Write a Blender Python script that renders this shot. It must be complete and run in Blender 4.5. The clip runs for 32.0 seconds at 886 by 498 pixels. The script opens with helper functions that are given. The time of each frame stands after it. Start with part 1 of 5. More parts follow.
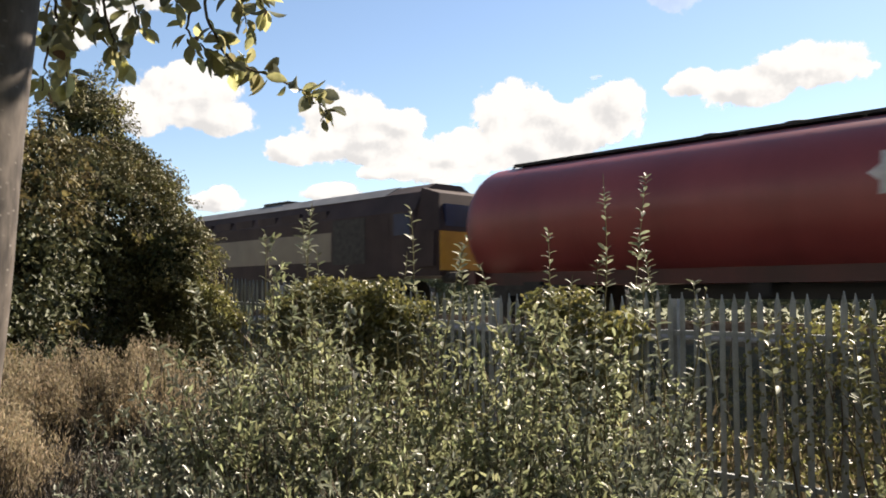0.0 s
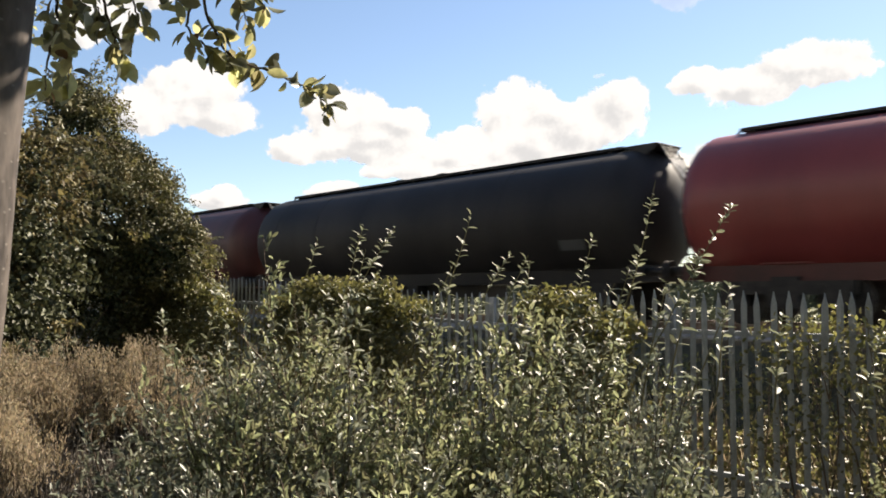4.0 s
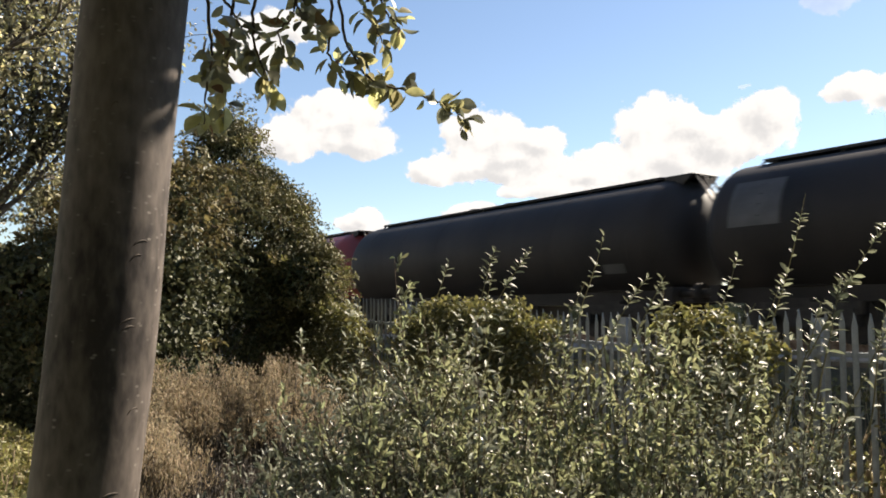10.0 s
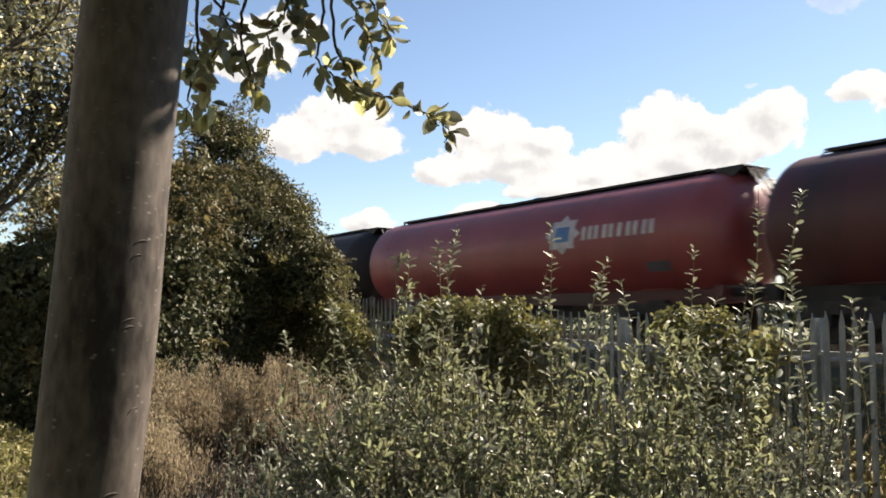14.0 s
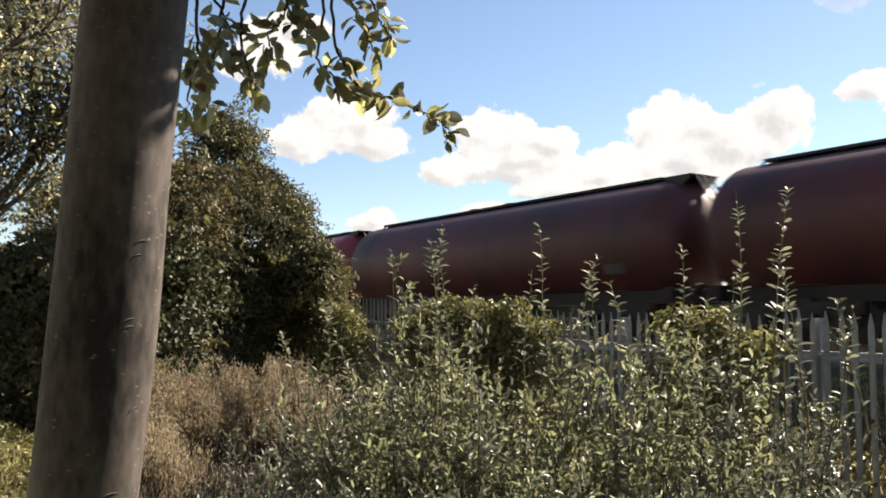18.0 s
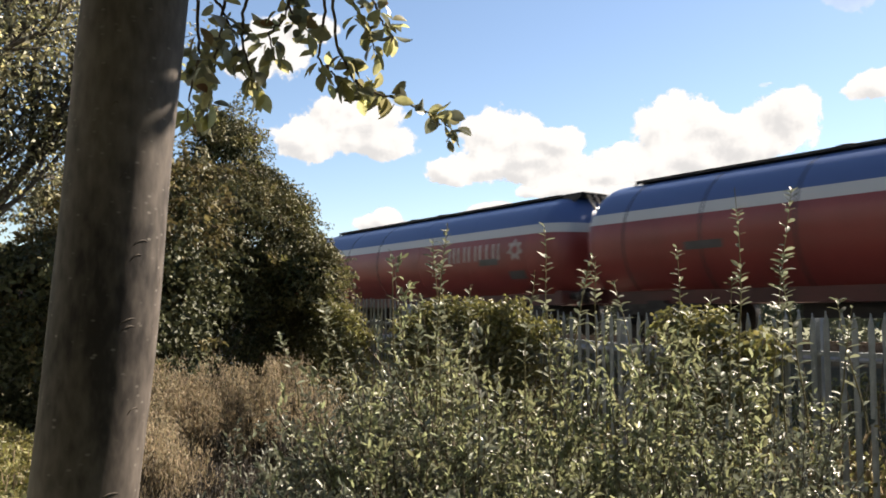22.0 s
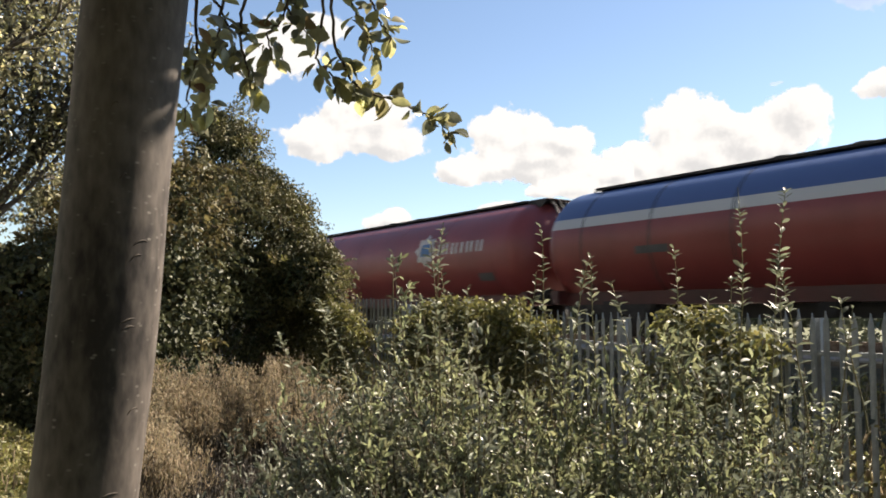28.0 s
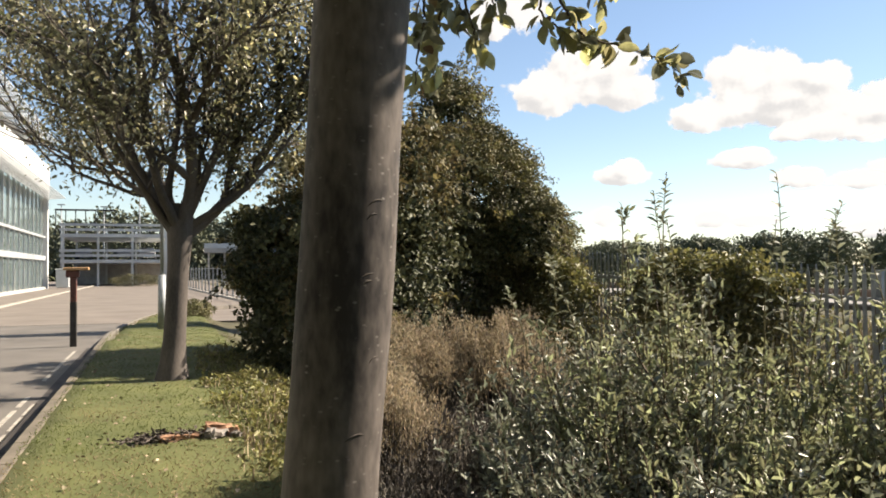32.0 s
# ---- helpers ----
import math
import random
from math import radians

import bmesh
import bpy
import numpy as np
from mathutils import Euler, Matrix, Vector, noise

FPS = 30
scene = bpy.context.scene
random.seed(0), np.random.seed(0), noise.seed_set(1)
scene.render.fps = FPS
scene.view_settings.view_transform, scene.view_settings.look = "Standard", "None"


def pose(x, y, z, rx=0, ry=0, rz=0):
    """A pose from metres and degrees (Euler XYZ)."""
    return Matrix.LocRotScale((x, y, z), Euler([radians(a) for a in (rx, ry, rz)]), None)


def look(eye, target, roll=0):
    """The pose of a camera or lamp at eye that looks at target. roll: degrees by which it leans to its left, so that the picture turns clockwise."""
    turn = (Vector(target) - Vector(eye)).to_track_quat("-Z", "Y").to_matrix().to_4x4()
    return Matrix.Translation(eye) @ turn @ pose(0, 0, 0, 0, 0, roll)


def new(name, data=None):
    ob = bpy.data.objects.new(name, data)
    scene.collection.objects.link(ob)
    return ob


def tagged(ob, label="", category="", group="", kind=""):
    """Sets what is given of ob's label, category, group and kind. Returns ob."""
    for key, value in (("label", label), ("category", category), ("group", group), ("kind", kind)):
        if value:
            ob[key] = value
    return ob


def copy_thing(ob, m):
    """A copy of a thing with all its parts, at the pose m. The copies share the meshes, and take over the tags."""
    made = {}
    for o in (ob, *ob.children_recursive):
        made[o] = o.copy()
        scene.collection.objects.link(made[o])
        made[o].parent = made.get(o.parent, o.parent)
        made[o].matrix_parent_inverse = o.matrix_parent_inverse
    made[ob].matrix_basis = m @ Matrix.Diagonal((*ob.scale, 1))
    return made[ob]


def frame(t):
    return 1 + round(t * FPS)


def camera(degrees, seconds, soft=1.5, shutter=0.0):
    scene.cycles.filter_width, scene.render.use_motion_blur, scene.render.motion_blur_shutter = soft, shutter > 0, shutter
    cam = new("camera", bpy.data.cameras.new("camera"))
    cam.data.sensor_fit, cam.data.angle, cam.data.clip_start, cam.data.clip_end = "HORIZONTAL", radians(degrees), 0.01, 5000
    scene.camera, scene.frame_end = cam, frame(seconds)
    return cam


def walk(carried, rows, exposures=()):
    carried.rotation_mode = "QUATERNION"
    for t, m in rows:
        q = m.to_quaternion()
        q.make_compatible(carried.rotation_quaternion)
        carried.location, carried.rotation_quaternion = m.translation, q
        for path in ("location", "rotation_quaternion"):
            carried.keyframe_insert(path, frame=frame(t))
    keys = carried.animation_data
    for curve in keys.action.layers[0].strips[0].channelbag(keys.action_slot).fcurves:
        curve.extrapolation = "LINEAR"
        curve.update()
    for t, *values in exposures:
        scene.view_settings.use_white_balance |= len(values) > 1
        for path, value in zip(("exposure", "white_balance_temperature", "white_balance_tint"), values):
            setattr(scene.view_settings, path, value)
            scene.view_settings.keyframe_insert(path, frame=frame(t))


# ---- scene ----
# x runs across the line towards the railway, y along it, z up; the eye is above the origin.
EYE_HEIGHT = 1.6
HEADING, TILT = -34.3, 4.5      # the long still view, degrees
cam = camera(56.0, 32.0, soft=1.8, shutter=0.32)
TURNS = [  # seconds, turn, tilt, lean against the long still view
    (0.0, -8.62, -1.30, 0.0), (2.5, -8.72, -1.33, 0.0), (4.5, -8.85, -1.38, 0.0), (4.7, -8.7, -1.38, 0.05),
    (4.85, -7.9, -1.38, 0.15), (5.0, -6.65, -1.38, 0.3), (5.2, -4.1, -1.35, 0.35), (5.4, -1.9, -1.28, 0.3),
    (5.5, -1.1, -1.17, 0.2), (5.75, -0.1, -0.95, 0.1), (6.0, 0.27, -0.75, 0.0), (6.5, 0.5, -0.31, 0.0),
    (7.0, 0.36, -0.1, 0.0), (7.5, 0.16, 0.0, 0.0), (8.0, 0.0, 0.0, 0.0), (12.0, 0.0, 0.0, 0.0),
    (29.3, 0.0, 0.0, 0.0), (29.55, 0.1, 0.02, 0.0), (29.7, 0.7, 0.1, 0.0), (29.9, 4.3, 0.15, -0.1),
    (30.1, 7.9, 0.2, -0.1), (30.3, 11.6, 0.15, 0.0), (30.5, 14.36, 0.1, 0.1), (30.6, 15.1, -1.3, 0.2),
    (30.7, 15.4, -2.8, 0.3), (30.85, 15.47, -3.14, 0.32), (31.0, 15.47, -3.14, 0.35), (32.0, 15.43, -3.1, 0.35)]
walk(cam, [(t, pose(0, 0, EYE_HEIGHT, 90 + TILT + p, r, HEADING + y)) for t, y, p, r in TURNS],
     exposures=[(0.0, 1.63, 6800, 12.0), (32.0, 1.63, 6800, 12.0)])

# ---- light ----
SUN_BEARING, SUN_HEIGHT = 88.0, 40.0     # degrees clockwise from y, degrees up
sb, sh = radians(SUN_BEARING), radians(SUN_HEIGHT)
TO_SUN = Vector((math.sin(sb) * math.cos(sh), math.cos(sb) * math.cos(sh), math.sin(sh)))
world = bpy.data.worlds.new("world")
scene.world = world
world.use_nodes = True
wt = world.node_tree
sky = wt.nodes.new("ShaderNodeTexSky")
sky.sky_type = "NISHITA"
sky.sun_disc = False
sky.sun_elevation, sky.sun_rotation = sh, sb
sky.air_density, sky.dust_density, sky.ozone_density = 0.95, 0.15, 1.5
wt.nodes["Background"].inputs["Strength"].default_value = 0.054
wt.links.new(sky.outputs[0], wt.nodes["Background"].inputs[0])
sun = new("sun", bpy.data.lights.new("sun", "SUN"))
sun.data.energy, sun.data.angle, sun.data.color = 5.0, radians(0.6), (1.0, 0.9, 0.76)
sun.matrix_world = look(TO_SUN * 50, (0, 0, 0))


# ---- materials ----
def mat(name, dark, light, rough=0.8, scale=6.0, bump=0.2, metal=0.0, fine=60.0, spec=0.4, vary=0.0, through_light=0.0, coord="Object", stretch=(1, 1, 1)):
    """A surface that varies between two colours at two scales, with fine relief."""
    m = bpy.data.materials.new(name)
    m.use_nodes = True
    nt = m.node_tree
    n, l = nt.nodes, nt.links
    b = n["Principled BSDF"]
    tc = n.new("ShaderNodeTexCoord")
    mp = n.new("ShaderNodeMapping")
    mp.inputs["Scale"].default_value = stretch
    l.new(tc.outputs[coord], mp.inputs[0])
    big, small = n.new("ShaderNodeTexNoise"), n.new("ShaderNodeTexNoise")
    big.inputs["Scale"].default_value, small.inputs["Scale"].default_value = scale, fine
    big.inputs["Detail"].default_value, small.inputs["Detail"].default_value = 5, 3
    for q in (big, small):
        l.new(mp.outputs[0], q.inputs[0])
    mx = n.new("ShaderNodeMath")
    mx.operation = "MULTIPLY_ADD"
    mx.inputs[1].default_value = 0.45
    l.new(small.outputs[0], mx.inputs[0])
    l.new(big.outputs[0], mx.inputs[2])
    rng = n.new("ShaderNodeMapRange")
    rng.inputs[1].default_value, rng.inputs[2].default_value = 0.5, 0.95
    l.new(mx.outputs[0], rng.inputs[0])
    mix = n.new("ShaderNodeMix")
    mix.data_type = "RGBA"
    mix.inputs[6].default_value, mix.inputs[7].default_value = (*dark, 1), (*light, 1)
    l.new(rng.outputs[0], mix.inputs[0])
    colour = mix.outputs[2]
    if vary:
        geo = n.new("ShaderNodeNewGeometry")
        obi = n.new("ShaderNodeObjectInfo")
        add = n.new("ShaderNodeMath")
        add.operation = "ADD"
        l.new(geo.outputs["Random Per Island"], add.inputs[0])
        l.new(obi.outputs["Random"], add.inputs[1])
        fr = n.new("ShaderNodeMath")
        fr.operation = "FRACT"
        l.new(add.outputs[0], fr.inputs[0])
        vr = n.new("ShaderNodeMapRange")
        vr.inputs[3].default_value, vr.inputs[4].default_value = 1 - vary, 1 + vary
        l.new(fr.outputs[0], vr.inputs[0])
        hs = n.new("ShaderNodeHueSaturation")
        l.new(vr.outputs[0], hs.inputs["Value"])
        hr = n.new("ShaderNodeMapRange")
        hr.inputs[3].default_value, hr.inputs[4].default_value = 0.5 - 0.05 * vary, 0.5 + 0.05 * vary
        l.new(geo.outputs["Random Per Island"], hr.inputs[0])
        l.new(hr.outputs[0], hs.inputs["Hue"])
        l.new(colour, hs.inputs["Color"])
        colour = hs.outputs[0]
    l.new(colour, b.inputs["Base Color"])
    b.inputs["Roughness"].default_value, b.inputs["Metallic"].default_value = rough, metal
    b.inputs["Specular IOR Level"].default_value = spec
    if bump:
        bp = n.new("ShaderNodeBump")
        bp.inputs["Strength"].default_value, bp.inputs["Distance"].default_value = bump, 0.12 / fine
        l.new(mx.outputs[0], bp.inputs["Height"])
        l.new(bp.outputs[0], b.inputs["Normal"])
    if through_light:
        tr = n.new("ShaderNodeBsdfTranslucent")
        l.new(colour, tr.inputs[0])
        ms = n.new("ShaderNodeMixShader")
        ms.inputs[0].default_value = through_light
        l.new(b.outputs[0], ms.inputs[1])
        l.new(tr.outputs[0], ms.inputs[2])
        l.new(ms.outputs[0], n["Material Output"].inputs[0])
    return m


BARK_DARK = mat("tree_bark", (0.032, 0.027, 0.023), (0.105, 0.088, 0.075), 0.8, 3.0, 0.35, fine=45, stretch=(1, 1, 0.35))


def bark_mat():
    """Smooth grey-brown bark with small pale breathing pores and faint rings."""
    m = mat("smooth_bark", (0.027, 0.0235, 0.022), (0.175, 0.15, 0.132), 0.62, 2.2, 0.6, fine=38, spec=0.15, stretch=(1, 1, 0.4))
    n, l = m.node_tree.nodes, m.node_tree.links
    b = n["Principled BSDF"]
    tc, mp, vo = n.new("ShaderNodeTexCoord"), n.new("ShaderNodeMapping"), n.new("ShaderNodeTexVoronoi")
    mp.inputs["Scale"].default_value = (1, 1, 1.8)
    vo.inputs["Scale"].default_value = 27
    l.new(tc.outputs["Object"], mp.inputs[0])
    l.new(mp.outputs[0], vo.inputs[0])
    rg = n.new("ShaderNodeMapRange")
    rg.inputs[1].default_value, rg.inputs[2].default_value, rg.inputs[3].default_value, rg.inputs[4].default_value = 0.09, 0.2, 0.75, 0.0
    l.new(vo.outputs["Distance"], rg.inputs[0])
    pick = n.new("ShaderNodeMath")
    pick.operation = "MULTIPLY"
    sp = n.new("ShaderNodeSeparateColor")
    l.new(vo.outputs["Color"], sp.inputs[0])
    l.new(rg.outputs[0], pick.inputs[0])
    l.new(sp.outputs[0], pick.inputs[1])
    mx = n.new("ShaderNodeMix")
    mx.data_type = "RGBA"
    mx.inputs[7].default_value = (0.21, 0.192, 0.172, 1)
    old = b.inputs["Base Color"].links[0].from_socket
    l.new(old, mx.inputs[6])
    l.new(pick.outputs[0], mx.inputs[0])
    l.new(mx.outputs[2], b.inputs["Base Color"])
    return m


BARK = bark_mat()
BARK_SCAR = mat("bark_scar", (0.03, 0.024, 0.02), (0.1, 0.08, 0.064), 0.8, 20, 0.4)
TROUGH = mat("trough_concrete", (0.2, 0.19, 0.17), (0.34, 0.325, 0.3), 0.9, 5, 0.2)
TWIG = mat("twig", (0.05, 0.035, 0.022), (0.11, 0.08, 0.05), 0.8, 12, 0.3)
STEM_GREEN = mat("young_stem", (0.08, 0.07, 0.03), (0.16, 0.14, 0.06), 0.6, 12, 0.1)
LEAF_SHRUB = mat("shrub_leaf", (0.07, 0.083, 0.056), (0.198, 0.212, 0.152), 0.42, 3, 0.0, spec=0.62, vary=0.45, through_light=0.34)
LEAF_SILVER = mat("shrub_leaf_pale", (0.125, 0.138, 0.095), (0.31, 0.32, 0.24), 0.42, 3, 0.0, spec=0.66, vary=0.4, through_light=0.25)
# brighter, yellower copy of the shrub leaf, with sunlight put into its colour
LEAF_SUNNY = mat("shrub_leaf_sunlit", (0.132, 0.146, 0.072), (0.32, 0.332, 0.186), 0.44, 3, 0.0, spec=0.55, vary=0.45, through_light=0.46)
LEAF_SHOOT = mat("shoot_leaf", (0.1, 0.112, 0.07), (0.25, 0.26, 0.175), 0.52, 3, 0.0, spec=0.35, vary=0.4, through_light=0.35)
LEAF_TREE = mat("tree_leaf", (0.2, 0.198, 0.09), (0.44, 0.415, 0.215), 0.48, 2, 0.0, spec=0.5, vary=0.42, through_light=0.7)
LEAF_CROWN = mat("crown_leaf", (0.1, 0.102, 0.06), (0.28, 0.262, 0.155), 0.42, 1.2, 0.0, spec=0.5, vary=0.42, through_light=0.32)
LEAF_TURNED = mat("turned_leaf", (0.14, 0.085, 0.045), (0.3, 0.19, 0.095), 0.55, 6, 0.0, vary=0.4, through_light=0.3)
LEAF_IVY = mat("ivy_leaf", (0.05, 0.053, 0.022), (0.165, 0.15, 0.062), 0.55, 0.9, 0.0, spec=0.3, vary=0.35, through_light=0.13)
# yellow-green leaf; also paints sunlit leaves on ivy and climbers
LEAF_IVY_LIT = mat("yellow_or_lit_leaf", (0.105, 0.106, 0.034), (0.25, 0.23, 0.08), 0.5, 1.5, 0.0, spec=0.4, vary=0.35, through_light=0.35)
LEAF_FALLEN = mat("fallen_leaf", (0.12, 0.085, 0.045), (0.34, 0.28, 0.2), 0.7, 6, 0.0, vary=0.5)
LEAF_BROWN = mat("thicket_leaf", (0.07, 0.062, 0.026), (0.2, 0.165, 0.075), 0.6, 1.5, 0.0, spec=0.2, vary=0.4, through_light=0.28)
LEAF_THICKET = mat("thicket_green", (0.034, 0.04, 0.021), (0.115, 0.12, 0.06), 0.55, 1.5, 0.0, spec=0.22, vary=0.45, through_light=0.2)
# dark green leaf; also paints the shade inside the ivy
LEAF_DARK = mat("dark_or_shaded_leaf", (0.020, 0.026, 0.012), (0.072, 0.080, 0.032), 0.7, 1.5, 0.0, spec=0.2, vary=0.4, through_light=0.1)
LEAF_FAR = mat("far_leaf", (0.045, 0.056, 0.034), (0.11, 0.12, 0.072), 0.7, 0.15, 0.0, vary=0.35, through_light=0.1)
SEAM_GRIME = mat("seam_grime", (0.02, 0.02, 0.022), (0.05, 0.048, 0.05), 0.7, 4, 0.1)
DRY_GRASS = mat("dry_grass", (0.14, 0.112, 0.074), (0.44, 0.36, 0.235), 0.75, 1.6, 0.0, vary=0.35, through_light=0.35)
DEAD_STEM = mat("dead_stem", (0.05, 0.045, 0.04), (0.14, 0.123, 0.102), 0.8, 3, 0.0, vary=0.35, through_light=0.15)
GRASS = mat("lawn_grass", (0.058, 0.078, 0.014), (0.118, 0.138, 0.034), 0.6, 0.9, 0.0, vary=0.18, through_light=0.3)
GRASS_DRY = mat("worn_grass", (0.12, 0.098, 0.046), (0.235, 0.19, 0.095), 0.7, 1.5, 0.0, vary=0.3, through_light=0.3)
SOIL = mat("rough_soil", (0.03, 0.028, 0.014), (0.09, 0.08, 0.04), 0.95, 2.5, 0.6, fine=30)
VERGE = mat("verge_turf", (0.052, 0.062, 0.015), (0.1, 0.105, 0.032), 0.9, 1.3, 0.4, fine=40)
ASPHALT = mat("asphalt", (0.08, 0.072, 0.064), (0.125, 0.114, 0.1), 0.85, 0.7, 0.25, fine=120)
PAVING = mat("pale_paving", (0.11, 0.093, 0.077), (0.165, 0.142, 0.12), 0.85, 0.5, 0.2, fine=60)
KERB = mat("kerb_concrete", (0.075, 0.064, 0.048), (0.15, 0.128, 0.098), 0.9, 3, 0.3)
KERB_PALE = mat("kerb_pale", (0.1, 0.09, 0.075), (0.19, 0.17, 0.145), 0.9, 3, 0.3)
GUTTER = mat("dark_gutter", (0.012, 0.01, 0.009), (0.035, 0.03, 0.026), 0.8, 3, 0.3)
LINE_PAINT = mat("road_paint", (0.18, 0.166, 0.14), (0.38, 0.355, 0.31), 0.7, 6, 0.2)
BALLAST = mat("ballast", (0.07, 0.06, 0.05), (0.17, 0.15, 0.13), 0.95, 8, 0.9, fine=25)
STEEL_RAIL = mat("rail_steel", (0.11, 0.07, 0.05), (0.25, 0.2, 0.17), 0.5, 8, 0.2, metal=0.7)
SLEEPER = mat("concrete_sleeper", (0.3, 0.28, 0.25), (0.46, 0.44, 0.4), 0.9, 6, 0.3)
GALV = mat("galvanised_steel", (0.17, 0.185, 0.195), (0.29, 0.31, 0.32), 0.6, 4, 0.12, metal=0.35, vary=0.12)
TANK_RED = mat("tank_red", (0.16, 0.028, 0.026), (0.23, 0.046, 0.042), 0.4, 0.8, 0.03, spec=0.5, stretch=(1, 1, 0.3))
TANK_DULL = mat("tank_dull_red", (0.03, 0.014, 0.012), (0.095, 0.022, 0.02), 0.5, 0.7, 0.04, stretch=(1, 1, 0.25))
TANK_BLACK = mat("tank_grime", (0.01, 0.009, 0.009), (0.03, 0.026, 0.024), 0.6, 0.8, 0.05, spec=0.25, stretch=(1, 1, 0.25))
PATCH_GREY = mat("patch_grey", (0.045, 0.045, 0.045), (0.085, 0.085, 0.085), 0.55, 2, 0.03)
DARK_METAL = mat("sooty_metal", (0.015, 0.014, 0.013), (0.05, 0.044, 0.04), 0.65, 6, 0.2, metal=0.3)
LADDER_METAL = mat("ladder_metal", (0.03, 0.03, 0.032), (0.08, 0.08, 0.082), 0.5, 6, 0.1, metal=0.3)
WHITE_MARK = mat("lettering_white", (0.3, 0.275, 0.265), (0.48, 0.45, 0.43), 0.5, 5, 0.0)
LETTER_WORN = mat("lettering_worn", (0.2, 0.16, 0.15), (0.4, 0.345, 0.335), 0.55, 5, 0.0)
BLUE_MARK = mat("badge_blue", (0.05, 0.12, 0.25), (0.08, 0.18, 0.34), 0.5, 5, 0.0)
LOCO_MAROON = mat("loco_maroon", (0.032, 0.023, 0.022), (0.06, 0.042, 0.04), 0.7, 1, 0.03, spec=0.15)
LOCO_GOLD = mat("loco_gold", (0.105, 0.082, 0.058), (0.17, 0.135, 0.096), 0.45, 1, 0.03)
LOCO_GREY = mat("loco_roof", (0.06, 0.06, 0.062), (0.14, 0.14, 0.14), 0.6, 1.5, 0.05)
LOCO_YELLOW = mat("loco_yellow", (0.4, 0.19, 0.015), (0.55, 0.28, 0.03), 0.6, 2, 0.03)
LOCO_BLUE = mat("loco_window", (0.008, 0.01, 0.03), (0.015, 0.025, 0.07), 0.45, 2, 0.0, spec=0.3)
WHITE_CLAD = mat("white_cladding", (0.5, 0.5, 0.5), (0.58, 0.58, 0.57), 0.45, 0.3, 0.02)
LOUVRE = mat("louvre_metal", (0.42, 0.44, 0.45), (0.56, 0.58, 0.58), 0.4, 0.5, 0.03, metal=0.4)
DECK_STEEL = mat("deck_steel", (0.4, 0.42, 0.42), (0.58, 0.6, 0.6), 0.5, 0.5, 0.03, metal=0.2)
CONCRETE = mat("concrete", (0.3, 0.29, 0.27), (0.44, 0.43, 0.4), 0.85, 1.5, 0.2)
POST_DARK = mat("post_dark", (0.02, 0.018, 0.017), (0.05, 0.045, 0.04), 0.6, 8, 0.15)
POST_RED = mat("post_red", (0.07, 0.028, 0.023), (0.14, 0.055, 0.045), 0.6, 14, 0.1)
WOOD_PALE = mat("pale_board", (0.3, 0.17, 0.08), (0.42, 0.27, 0.14), 0.6, 5, 0.1, stretch=(1, 6, 1))
TIMBER = mat("cut_timber", (0.15, 0.075, 0.042), (0.31, 0.175, 0.1), 0.75, 5, 0.4, stretch=(5, 1, 1))
TIMBER_GREY = mat("weathered_timber", (0.12, 0.1, 0.085), (0.26, 0.24, 0.21), 0.85, 5, 0.5, stretch=(5, 1, 1))
CAR_PAINT = mat("car_paint", (0.25, 0.25, 0.26), (0.3, 0.3, 0.31), 0.25, 1, 0.0, spec=0.6)
TYRE = mat("tyre_rubber", (0.012, 0.012, 0.012), (0.03, 0.03, 0.03), 0.8, 10, 0.1)


def glass_mat():
    m = bpy.data.materials.new("tinted_glass")
    m.use_nodes = True
    b = m.node_tree.nodes["Principled BSDF"]
    b.inputs["Base Color"].default_value = (0.10, 0.13, 0.125, 1)
    b.inputs["Roughness"].default_value, b.inputs["Specular IOR Level"].default_value = 0.04, 1.0
    return m


GLASS = glass_mat()


def livery_mat():
    """Blue above, a white band, red below: the paint of the striped tanks, with a little grime."""
    m = mat("tank_striped", (0.15, 0.027, 0.023), (0.21, 0.042, 0.036), 0.38, 0.8, 0.02, spec=0.5, stretch=(1, 1, 0.3))
    nt = m.node_tree
    n, l = nt.nodes, nt.links
    b = n["Principled BSDF"]
    tc = n.new("ShaderNodeTexCoord")
    sep = n.new("ShaderNodeSeparateXYZ")
    l.new(tc.outputs["Object"], sep.inputs[0])
    red = b.inputs["Base Color"].links[0].from_socket
    for level, colour in ((0.43, (0.42, 0.42, 0.4)), (0.69, (0.055, 0.092, 0.215))):
        gt = n.new("ShaderNodeMath")
        gt.operation = "GREATER_THAN"
        gt.inputs[1].default_value = level
        l.new(sep.outputs[2], gt.inputs[0])
        mx = n.new("ShaderNodeMix")
        mx.data_type = "RGBA"
        mx.inputs[7].default_value = (*colour, 1)
        l.new(gt.outputs[0], mx.inputs[0])
        l.new(red, mx.inputs[6])
        red = mx.outputs[2]
    l.new(red, b.inputs["Base Color"])
    return m


TANK_STRIPED = livery_mat()


# ---- building helpers ----
def mesh_of(name, bm, material):
    me = bpy.data.meshes.new(name)
    bm.to_mesh(me)
    bm.free()
    for q in material if isinstance(material, (list, tuple)) else [material]:
        me.materials.append(q)
    return me


def part(name, bm, material, parent=None, label="", at=None, smooth=False):
    """Links a bmesh or a ready mesh as one mesh object, under a thing or a part."""
    me = bm if isinstance(bm, bpy.types.Mesh) else mesh_of(name, bm, material)
    if smooth:
        me.polygons.foreach_set("use_smooth", [True] * len(me.polygons))
    ob = new(name, me)
    if at is not None:
        ob.matrix_basis = at
    if parent is not None:
        ob.parent = parent
    return tagged(ob, label)


